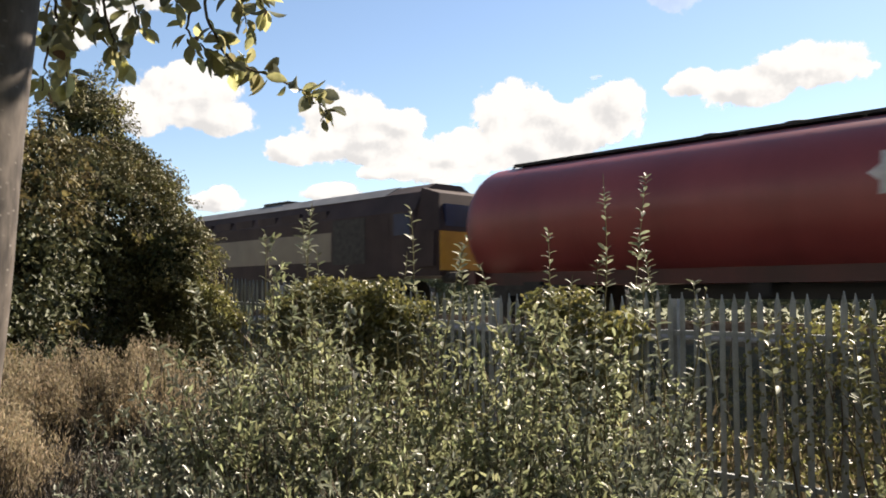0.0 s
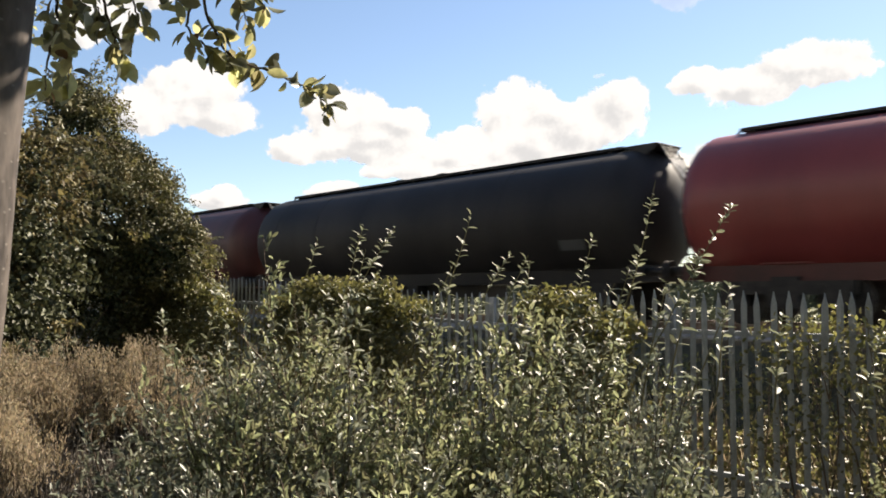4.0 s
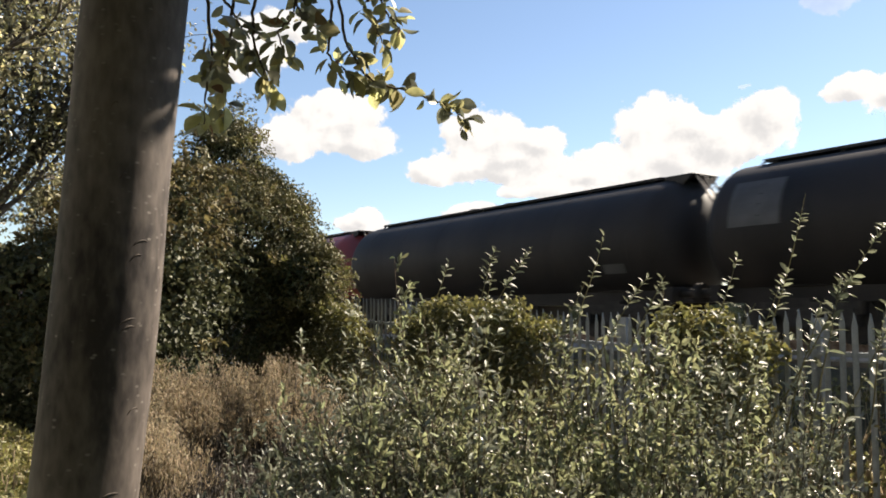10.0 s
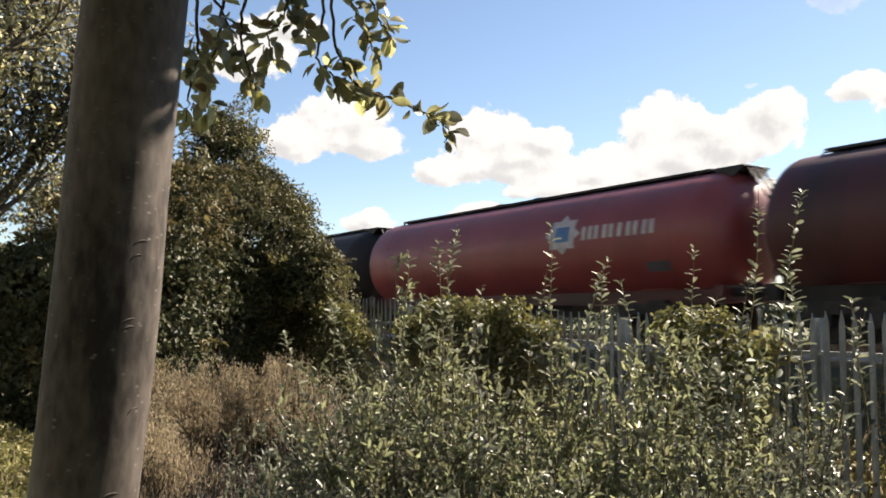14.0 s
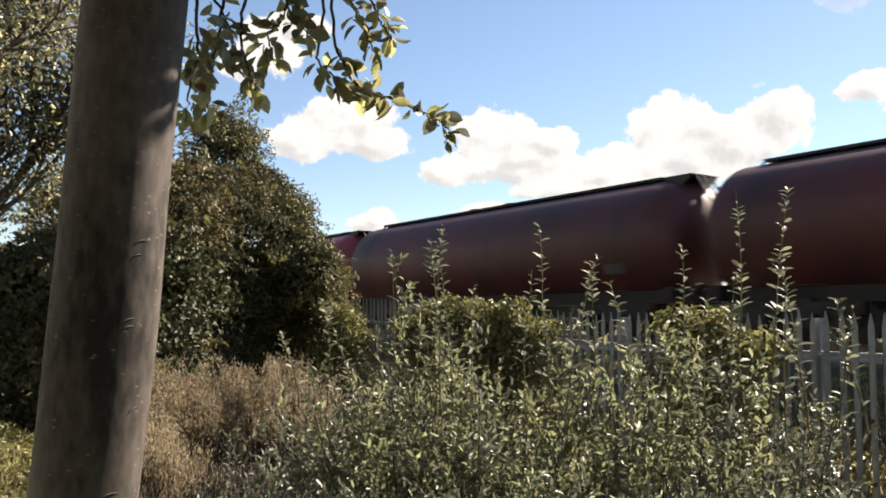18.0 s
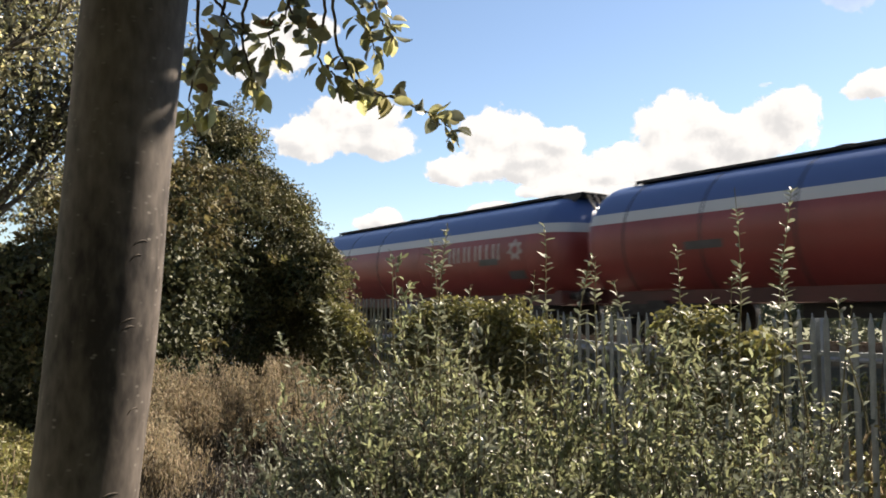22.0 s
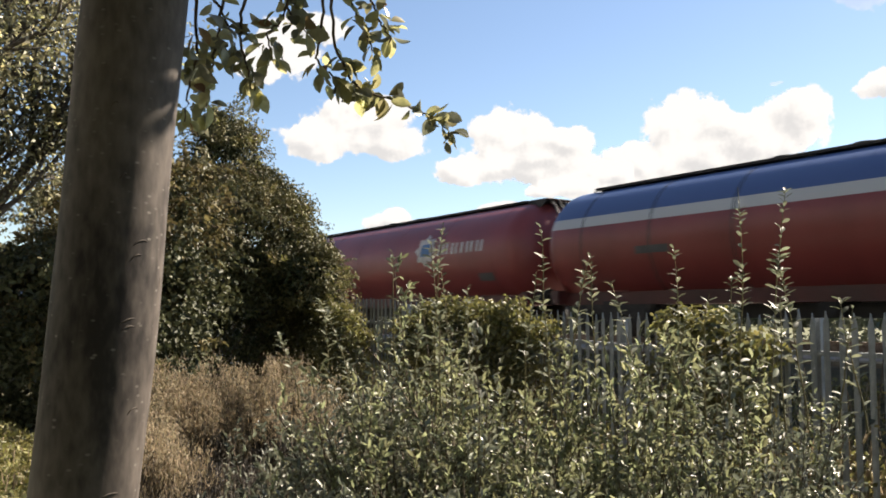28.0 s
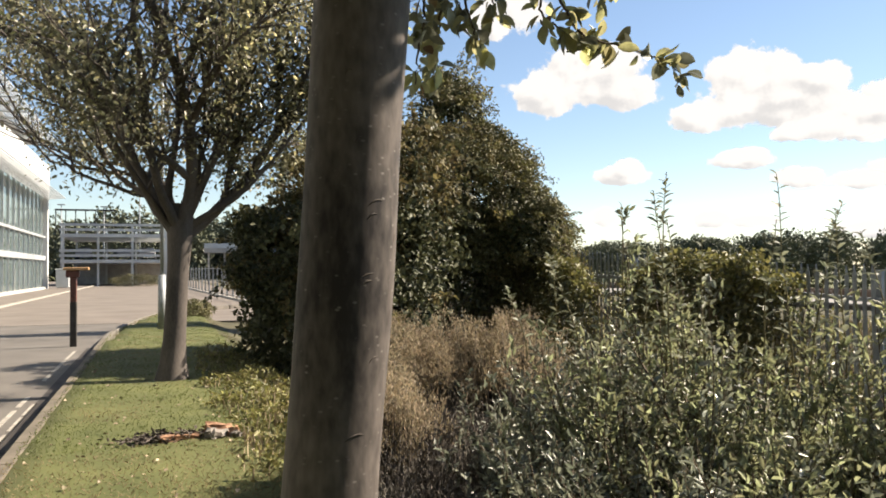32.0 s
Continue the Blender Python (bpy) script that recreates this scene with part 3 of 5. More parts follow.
    if badge == "star":
        st = part("badge", star_on_side(-2.85, 0.29, 0.64, 0.53, 8, 0.74), WHITE_MARK, w, "white star-shaped badge", at=pose(0, 0, AXIS_Z))
        part("badge_centre", on_side(-3.1, -2.6, 0.1, 0.49, 0.02), BLUE_MARK, st, "blue square centre")
        y = -3.57
        for strokes in (3, 2, 1, 2, 2):
            for i in range(strokes):
                part("lettering_bar", on_side(y - 0.13, y, 0.1, 0.44), WHITE_MARK, w, at=pose(0, 0, AXIS_Z))
                y -= 0.22
            y -= 0.06
    if badge == "band":
        y = -2.75
        for strokes in (3, 2, 2, 1, 2):
            for i in range(strokes):
                part("lettering_bar", on_side(y - 0.11, y, -0.21, 0.26), LETTER_WORN, w, at=pose(0, 0, AXIS_Z))
                y -= 0.235
            y -= 0.08
        st = part("badge", star_on_side(y - 0.5, 0.03, 0.36, 0.34, 7, 0.6), LETTER_WORN, w, "worn star badge", at=pose(0, 0, AXIS_Z))
        part("badge_centre", star_on_side(y - 0.5, 0.03, 0.13, 0.12, 8, 0.9, 0.014), TANK_RED, st)
        for a, b in ((3.4, 4.4), (-5.2, -4.3)):
            part("data_panel", on_side(a, b, -0.35, -0.17), PATCH_GREY, w, at=pose(0, 0, AXIS_Z))
    if badge == "patched":
        for a, b, low, high in ((-6.3, -3.7, 0.28, 0.85), (-0.7, 1.4, 0.03, 1.0), (5.7, 6.9, 0.03, 1.0)):
            bm = on_side(a, b, low, high, 0.005, 8)
            part("bare_patch", bm, PATCH_GREY, w, "pale rubbed patch", at=pose(0, 0, AXIS_Z))
    return w


def locomotive():
    """A heavy diesel locomotive, seen from its rear cab: maroon with a gold band, yellow end."""
    w = thing("locomotive", "dark maroon diesel locomotive with gold band and yellow end", "locomotive")
    hw, hl = 1.3, 10.0
    def shell(rows, y0, y1):
        bm = bmesh.new()
        a = [[bm.verts.new((x, y, z)) for x, z in rows] for y in (y0, y1)]
        n = len(rows)
        for i in range(n):
            bm.faces.new((a[0][i], a[0][(i + 1) % n], a[1][(i + 1) % n], a[1][i]))
        bm.faces.new(a[0])
        bm.faces.new(list(reversed(a[1])))
        return bm
    prof = [(-hw, 1.1), (-hw, 2.9), (-1.02, 3.45), (-0.5, 3.72), (0.5, 3.72), (1.02, 3.45), (hw, 2.9), (hw, 1.1)]
    part("body", shell(prof, -hl + 1.0, hl - 1.0), LOCO_MAROON, w)
    part("roof", shell([(-1.06, 3.44), (-0.5, 3.75), (0.5, 3.75), (1.06, 3.44)], -hl + 2.6, hl - 2.6), LOCO_GREY, w)
    part("band", boxes((-hw - 0.006, -hw, -hl + 4.9, hl - 3.0, 1.6, 2.5)), LOCO_GOLD, w, "broad gold band")
    for a in (-hl + 3.2, ):
        part("grille", boxes((-hw - 0.012, -hw, a, a + 1.6, 1.5, 2.85)), DARK_METAL, w, "black air grille")
    for i in range(7):
        part("vent", boxes((-1.28, -1.1, -hl + 5.2 + i * 1.5, -hl + 6.3 + i * 1.5, 2.95, 3.2)), LOCO_MAROON, w)
    part("exhaust", boxes((-0.4, 0.4, -1.2, 0.4, 3.7, 3.88)), DARK_METAL, w)
    for s in (-1, 1):
        bm = bmesh.new()
        y0, y1, y2 = s * (hl - 1.0), s * (hl - 0.1), s * (hl - 0.3)
        lo = [bm.verts.new(q) for q in ((-hw, y0, 1.1), (hw, y0, 1.1), (hw * 0.93, y1, 1.1), (-hw * 0.93, y1, 1.1))]
        mi = [bm.verts.new(q) for q in ((-hw, y0, 2.35), (hw, y0, 2.35), (hw * 0.93, y1, 2.35), (-hw * 0.93, y1, 2.35))]
        hi = [bm.verts.new(q) for q in ((-hw * 0.8, y0, 3.55), (hw * 0.8, y0, 3.55), (hw * 0.78, y2, 3.35), (-hw * 0.78, y2, 3.35))]
        for a, b in ((lo, mi), (mi, hi)):
            for i in range(4):
                bm.faces.new((a[i], a[(i + 1) % 4], b[(i + 1) % 4], b[i]))
        bm.faces.new(hi)
        bm.faces.new(lo)
        bmesh.ops.recalc_face_normals(bm, faces=bm.faces)
        cab = part("cab", bm, LOCO_MAROON, w)
        e = sorted((s * (hl - 0.08), s * (hl - 0.06)))
        part("end_panel", boxes((-hw * 0.92, hw * 0.92, *e, 1.25, 2.3)), LOCO_YELLOW, cab, "warning yellow end panel")
        e = sorted((s * (hl - 0.98), s * (hl - 0.2)))
        part("end_panel", boxes((-hw - 0.01, -hw + 0.03, *e, 1.35, 2.3)), LOCO_MAROON, cab, "dark cab side panel")
        for x0, x1 in ((-0.95, -0.08), (0.08, 0.95)):
            part("windscreen", boxes((x0, x1, *sorted((s * (hl - 0.3), s * (hl - 0.12))), 2.45, 3.05)), LOCO_BLUE, cab, "dark cab window")
        part("side_window", boxes((-hw - 0.01, -hw + 0.05, *sorted((s * (hl - 1.9), s * (hl - 1.2))), 2.25, 2.85)), LOCO_BLUE, cab)
        part("cab_door", boxes((-hw - 0.008, -hw, *sorted((s * (hl - 2.8), s * (hl - 2.1))), 1.2, 2.9)), LOCO_MAROON, cab)
        bogie(w, s * 6.0)
        part("buffer", rod(bmesh.new(), (-0.87, s * (hl - 0.2), 1.05), (-0.87, s * (hl + 0.35), 1.05), 0.15, sides=12), DARK_METAL, w)
        part("buffer", rod(bmesh.new(), (0.87, s * (hl - 0.2), 1.05), (0.87, s * (hl + 0.35), 1.05), 0.15, sides=12), DARK_METAL, w)
    part("fuel_tank", boxes((-1.25, 1.25, -2.6, 2.6, 0.35, 1.1)), DARK_METAL, w)
    return w


KINDS = {"r": ("red tank wagon with a white star badge and lettering", TANK_RED, "star"),
         "d": ("grimy dark red tank wagon, plain", TANK_DULL, "plain"),
         "k": ("soot-black tank wagon, plain", TANK_BLACK, "plain"),
         "p": ("soot-black tank wagon with pale rubbed patches", TANK_BLACK, "patched"),
         "b": ("blue, white and red banded tank wagon with white lettering", TANK_STRIPED, "band")}
ORDER = "rdkrrrkpkrdrddbbbkbbrb"
TRAIN = []


def train():
    first = {}
    for i, key in enumerate(ORDER):
        if key not in first:
            first[key] = tank_wagon(*KINDS[key])
            w = first[key]
        else:
            w = copy_thing(first[key], pose(0, 0, 0))
        TRAIN.append((w, i + 1, PITCH / 2))
    TRAIN.append((locomotive(), 0, 10.5))


train()


# ---- plants ----
def trunk_line(base, lean, length, n, rng, wobble):
    pts = [np.array(base, float)]
    d = np.array(lean, float)
    for i in range(n):
        d = d + rng.normal(0, wobble, 3)
        d /= np.linalg.norm(d)
        pts.append(pts[-1] + d * length / n)
    return np.array(pts), d


def branch(wood, tips, start, way, length, radius, depth, rng, rise=0.12, lift=0.1, split=0.62, bend=0.13):
    n = max(3, int(length / 0.25))
    pts, d = trunk_line(start, way, length, n, rng, bend)
    pts[:, 2] += rise * length * np.linspace(0, 1, n + 1) ** 2
    wood.tube(pts, np.linspace(radius, radius * 0.45, n + 1), 6 if depth > 1 else 4)
    if depth == 0:
        for q in np.linspace(0.25, 1, 5):
            i = min(n, int(q * n))
            tips.append((pts[i], (pts[min(n, i)] - pts[max(0, i - 1)])))
        return
    for q in np.linspace(0.3, 1.0, 4 if depth > 1 else 5):
        i = min(n, int(q * n))
        w = d + rng.normal(0, split, 3)
        w[2] = max(w[2] + lift, 0.0 if lift < 0.2 else 0.3)
        branch(wood, tips, pts[i], w / np.linalg.norm(w), length * rng.uniform(0.45, 0.7), radius * 0.55, depth - 1, rng, rise, lift, split, bend)


def tip_leaves(shape, tips, per, size, rng, mi=0, ragged=0.18, hang=0.0, second=None):
    p = np.repeat(np.array([q for q, _ in tips]), per, 0)
    w = np.repeat(np.array([q for _, q in tips]), per, 0)
    p = p + rng.normal(0, ragged, p.shape)
    d = w / (np.linalg.norm(w, axis=1)[:, None] + 1e-9) * 0.5 + spread(rng, len(p), -hang)
    ln = size * rng.uniform(0.65, 1.25, len(p))
    up = spread(rng, len(p), 1.2)
    if second is None:
        shape.leaves(p, d, up, ln, ln * 0.5, mi)
    else:
        k = rng.random(len(p)) < second[1]
        shape.leaves(p[~k], d[~k], up[~k], ln[~k], ln[~k] * 0.5, mi)
        shape.leaves(p[k], d[k], up[k], ln[k], ln[k] * 0.5, second[0])


def leaf_mass(shape, centre, radii, n, size, rng, mi=0, shell=0.55, flat=0.0):
    """Leaves through the outer part of a lumpy mass."""
    d = spread(rng, n, 0.2)
    r = shell + (1 - shell) * rng.random(n) ** 0.6
    lump = np.array([noise.noise(Vector((*(q * 1.9 + np.array(centre)),))) for q in d])
    r = r * (1 + 0.3 * lump)
    p = np.array(centre) + d * r[:, None] * np.array(radii)
    if flat:
        p[:, 2] = np.minimum(p[:, 2], flat + rng.normal(0, 0.05, n))
    w = d * 0.25 + spread(rng, n, -0.4)
    ln = size * rng.uniform(0.6, 1.3, n)
    shape.leaves(p, w, d + rng.normal(0, 0.5, d.shape), ln, ln * 0.62, mi)


def clumpy(shape, centre, radii, n, size, rng, mi=0, clumps=0, lift=0.0):
    """A leafy mass with smaller bunches standing out of it."""
    leaf_mass(shape, centre, radii, n, size, rng, mi, 0.7)
    for d in spread(rng, clumps, lift):
        k = rng.uniform(0.2, 0.36)
        c = np.array(centre) + d * np.array(radii) * rng.uniform(0.82, 1.02)
        r = k * np.mean(radii)
        leaf_mass(shape, c, (r, r, r * 0.75), int(420 * k / 0.28), size, rng, mi, 0.15)


def sprays(shape, wood, centre, radii, count, size, rng, kinds, low=-0.35, reach=(0.25, 0.7), per=26):
    """Leafy twigs that stand out of a mass: each arches out and hangs, with leaves to both sides."""
    for d in spread(rng, count, 0.15):
        if d[2] < low:
            continue
        start = np.array(centre) + d * np.array(radii) * rng.uniform(0.72, 0.98)
        ln = rng.uniform(*reach)
        way = d + rng.normal(0, 0.45, 3)
        way /= np.linalg.norm(way)
        q = np.linspace(0, 1, 7)
        line = start + way * (ln * q)[:, None] + np.array([0, 0, -0.32 * ln]) * (q ** 2)[:, None]
        wood.tube(line, np.linspace(0.008, 0.0025, 7), 3)
        k = max(8, int(per * ln / 0.5))
        u = rng.uniform(0.1, 1.0, k) * 6
        i = np.minimum(u.astype(int), 5)
        at = line[i] + (line[i + 1] - line[i]) * (u - i)[:, None] + rng.normal(0, 0.035, (k, 3))
        lw = (line[i + 1] - line[i]) / (ln / 6) * 0.6 + spread(rng, k, -0.2)
        sz = size * rng.uniform(0.65, 1.25, k)
        shape.leaves(at, lw, spread(rng, k, 1.1), sz, sz * 0.55, int(kinds[rng.integers(0, len(kinds))]))


def street_tree():
    """The young verge tree: vase-shaped limbs from one low fork, thin ragged crown."""
    rng = np.random.default_rng(11)
    at = (0.2, 13.0, 0.0)
    t = thing("street_tree", "young verge tree with a forked grey trunk and thinning crown", "tree", pose(*at))
    wood = Shape()
    n = 9
    pts = np.array([[0.13 * (i / n), 0.02 * i / n, 2.65 * i / n - 0.05] for i in range(n + 1)])
    wood.tube(pts, np.array([0.27, 0.2, 0.172, 0.163, 0.16, 0.158, 0.163, 0.18, 0.205, 0.15]), 14)
    tips = []
    # turn, outward slope, length, thickness of each main limb
    for turn, out, long, thick in ((5, 0.95, 2.9, 0.1), (48, 0.5, 3.1, 0.075), (95, 0.75, 2.9, 0.07), (140, 0.9, 3.0, 0.085), (188, 0.85, 2.9, 0.095),
                                   (232, 0.5, 3.2, 0.08), (275, 0.12, 3.6, 0.115), (318, 0.6, 3.1, 0.075), (165, 0.35, 3.3, 0.07), (350, 1.5, 2.6, 0.06), (205, 0.7, 2.6, 0.055)):
        a = radians(turn)
        w = np.array([math.cos(a) * out, math.sin(a) * out, 1.0])
        start = pts[-2] + np.array([0.09 * math.cos(a), 0.09 * math.sin(a), rng.uniform(-0.22, 0.12)])
        branch(wood, tips, start, w / np.linalg.norm(w), long * rng.uniform(0.9, 1.08), thick, 3, rng, 0.04, 0.2, 0.52, 0.11)
    part("trunk", wood.mesh("trunk", [BARK_DARK]), None, t, smooth=True)
    leaf = Shape()
    def leafy(p):
        r = math.hypot(p[0], p[1])
        if p[2] < 2.45 + (max(0, -p[0] - 1.0) * 1.6 if p[0] < 0 else max(0, r - 1.3) * 0.1) or r < 0.4 + 0.2 * (p[2] - 2.6):
            return False
        return not (p[1] < 0 and abs(p[0]) < 0.75 and p[2] < 4.0 and rng.random() < 0.5)
    tips = [q for q in tips if leafy(q[0])]
    tip_leaves(leaf, tips, 9, 0.08, rng, 0, 0.24, 0.35, (1, 0.12))
    tip_leaves(leaf, [q for q in tips if q[0][0] > 0.6], 4, 0.085, rng, 0, 0.2, 0.25, (1, 0.3))
    part("crown", leaf.mesh("crown", [LEAF_CROWN, LEAF_TREE]), None, t)
    return t


STREET_TREE = street_tree()


def in_air(bearing, up, dist):
    b = radians(bearing)
    return np.array([dist * math.sin(b), dist * math.cos(b), EYE_HEIGHT + dist * math.tan(radians(up))])


def near_tree():
    """The smooth-barked tree beside the eye, with a leafy bough reaching out from it."""
    rng = np.random.default_rng(3)
    home = np.array([0.465, 2.15, 0.0])
    t = thing("verge_tree", "smooth grey-barked tree with scars, sunlit down one edge", "tree", pose(*home))
    wood = Shape()
    zs = np.linspace(-0.1, 3.4, 60)
    pts = np.array([[0.067 * (z - 1.6) + 0.003 * math.sin(z * 5), -0.014 * (z - 1.6), z] for z in zs])
    radii = 0.1245 + 0.0005 * (zs - 1.0) + 0.05 * np.exp(-(zs + 0.1) * 5) + 0.0015 * np.sin(zs * 9)
    wood.tube(pts, radii, 48)
    part("trunk", wood.mesh("trunk", [BARK]), None, t, smooth=True)
    # ridged scars where small branches were shed: height, turn from the eye's side, half width
    for z, turn, half in ((1.775, 30, 9), (1.74, 27, 6), (1.59, 27, 12), (1.572, 25, 8), (1.19, 24, 12), (1.38, 42, 7), (2.1, -10, 4), (1.93, 6, 4)):
        sc = Shape()
        i = int(np.argmin(np.abs(zs - z)))
        ang = [radians(192.3 - turn + half * q) for q in np.linspace(-1, 1, 9)]
        line = [pts[i] + np.array([math.sin(g) * (radii[i] - 0.0004), math.cos(g) * (radii[i] - 0.0004), z - zs[i] - 0.008 * q * q - 0.006 * q]) for g, q in zip(ang, np.linspace(-1, 1, 9))]
        sc.tube(line, 0.0019 * (1 - np.linspace(-1, 1, 9) ** 2) + 0.0005, 6)
        part("scar", sc.mesh("scar", [BARK_SCAR]), None, t, smooth=True)
    kn = bmesh.new()
    bmesh.ops.create_uvsphere(kn, u_segments=14, v_segments=9, radius=1, matrix=pose(0.102, -0.062, 1.67, 0, 10, -20) @ Matrix.Diagonal((0.013, 0.018, 0.04, 1)))
    part("knot", kn, BARK_SCAR, t, "dark healed branch knot", smooth=True)
    # limbs and crown overhead
    limbs = Shape()
    tips = []
    for i in range(7):
        g = 2 * math.pi * i / 7
        w = np.array([0.8 * math.cos(g) + 0.25, 0.8 * math.sin(g), 0.8])
        branch(limbs, tips, pts[-3], w / np.linalg.norm(w), rng.uniform(1.0, 1.5), 0.06, 2, rng, 0.1)
    part("limbs", limbs.mesh("limbs", [BARK_DARK]), None, t, smooth=True)
    leaf = Shape()
    for i in range(26):
        r, g = 2.5 * math.sqrt(rng.random()), rng.uniform(0, 2 * math.pi)
        c = np.array([r * math.cos(g), r * math.sin(g) - 0.2, 2.85 + 0.9 * r + rng.uniform(0, 1.6)])
        leaf_mass(leaf, c, (0.8, 0.8, 0.55), 620, 0.085, rng, 0, 0.1)
    # bunches set towards the sun, out of view, to shade the upper trunk
    for i in range(30):
        r = rng.uniform(0.75, 2.2)
        c = np.array([0.05 + r, rng.uniform(-0.55, 0.35), 2.42 + 0.84 * r + rng.uniform(0.0, 0.8)])
        leaf_mass(leaf, c, (0.5, 0.5, 0.38), 520, 0.085, rng, 0, 0.1)
    # unseen bunches on the eye's side, added against light from overhead
    for i in range(26):
        r, g = rng.uniform(0.2, 1.3), rng.uniform(math.pi * 0.95, math.pi * 1.9)
        leaf_mass(leaf, (r * math.cos(g), r * math.sin(g), rng.uniform(2.95, 3.6)), (0.45, 0.45, 0.28), 380, 0.085, rng, 0, 0.1)
    # unseen leafage added to keep sky light off the trunk
    for i in range(34):
        c = np.array([rng.uniform(-2.7, -0.7), rng.uniform(-3.2, 0.2), rng.uniform(3.0, 4.6)])
        leaf_mass(leaf, c, (0.75, 0.75, 0.5), 560, 0.085, rng, 0, 0.1)
    # more unseen leafage over the road side and behind, added to dim the trunk
    for i in range(60):
        c = np.array([rng.uniform(-3.2, 0.3), rng.uniform(-5.2, -0.9), rng.uniform(2.3, 4.4)])
        leaf_mass(leaf, c, (0.8, 0.8, 0.6), 420, 0.1, rng, 0, 0.1)
    for i in range(60):
        x, y = rng.uniform(-3.6, -0.7), rng.uniform(0.0, 4.6)
        leaf_mass(leaf, (x - home[0], y - home[1], 2.3 + 0.45 * math.hypot(x, y) + rng.uniform(0, 1.2)), (0.75, 0.75, 0.45), 420, 0.1, rng, 0, 0.1)
    for i in range(70):   # unseen low skirts behind the eye, added as a light block
        x, y = rng.uniform(-3.4, 1.2), rng.uniform(-4.2, -1.1)
        leaf_mass(leaf, (x - home[0], y - home[1], rng.uniform(1.7, 3.2)), (0.7, 0.7, 0.55), 420, 0.1, rng, 0, 0.1)
    for i in range(90):   # and unseen ones out over the road, added for the same shade
        x, y = rng.uniform(-7.0, -2.6), rng.uniform(-5.0, 1.2)
        leaf_mass(leaf, (x - home[0], y - home[1], 2.6 + 0.35 * abs(x) + rng.uniform(0, 1.4)), (0.95, 0.95, 0.6), 420, 0.11, rng, 0, 0.1)
    part("crown", leaf.mesh("crown", [LEAF_CROWN]), None, t)
    # the low bough: distance, then bearing and rise along each twig
    twigs = (
        (2.7, (26.5, 22.0), (26.7, 18.1), (28.2, 15.4), (31.1, 14.6), (33.7, 13.5), (34.8, 12.6)),
        (2.66, (25.9, 21.6), (25.9, 19.5), (25.4, 17.0), (27.2, 15.7), (28.6, 15.0)),
        (2.6, (23.9, 21.9), (23.1, 19.4), (22.1, 18.6), (22.6, 16.9)),
        (2.5, (20.8, 21.7), (20.3, 18.5), (20.9, 16.3), (21.4, 14.9)),
        (2.45, (17.3, 21.0), (17.6, 17.2), (17.1, 15.0), (16.9, 12.6)),
        (2.8, (29.0, 22.1), (29.7, 20.0), (30.6, 18.8)),
        (2.55, (19.3, 21.5), (18.8, 17.6), (18.4, 15.5), (18.3, 13.1)),
        (2.75, (27.4, 21.7), (28.6, 19.6), (29.5, 17.8)),
        (2.62, (22.3, 21.8), (23.9, 19.8), (24.9, 18.7)),
        (2.5, (17.8, 21.4), (19.4, 19.4), (20.1, 17.4)),
    )
    pivot = np.array([0.75, 2.2, 3.0])
    bough = Shape()
    for d, *way in twigs:
        p = np.array([in_air(b, e, d + 0.02 * k) for k, (b, e) in enumerate(way)]) - pivot
        q = np.linspace(0, len(p) - 1, 26)
        line = np.stack([np.interp(q, np.arange(len(p)), p[:, c]) for c in range(3)], 1)
        line[1:-1] = (line[:-2] + line[1:-1] * 2 + line[2:]) / 4
        line[1:-1] += rng.normal(0, 0.003, (24, 3))
        bough.tube(line, np.linspace(0.0055, 0.0022, 26), 6, 0)
        length = np.linalg.norm(np.diff(line, axis=0), axis=1).sum()
        n = int(length * 84)
        u = rng.uniform(0.12, 1.0, n) ** 0.8 * 25
        u[:3] = (25, 24.6, 23.8)
        i = np.minimum(u.astype(int), 24)
        base = line[i] + (line[i + 1] - line[i]) * (u - i)[:, None]
        along = line[i + 1] - line[i]
        along /= np.linalg.norm(along, axis=1)[:, None]
        way_l = along * 0.5 + spread(rng, n, -0.05)
        base = base + way_l * 0.012 + rng.normal(0, 0.014, (n, 3)) * (rng.random(n) < 0.5)[:, None]
        ln = rng.uniform(0.042, 0.082, n)
        mi = np.where(rng.random(n) < 0.045, 2, np.where(rng.random(n) < 0.35, 3, 1))
        for m in (1, 2, 3):
            k = mi == m
            bough.fine_leaves(base[k], way_l[k], spread(rng, int(k.sum()), 0.9), ln[k], ln[k] * rng.uniform(0.5, 0.62, int(k.sum())), m)
    ob = part("bough", bough.mesh("bough", [TWIG, LEAF_TREE, LEAF_TURNED, LEAF_SILVER]), None, t, "leafy bough with a few browned leaves", at=pose(*(pivot - home)), smooth=True)
    return t, ob


NEAR_TREE, BOUGH = near_tree()


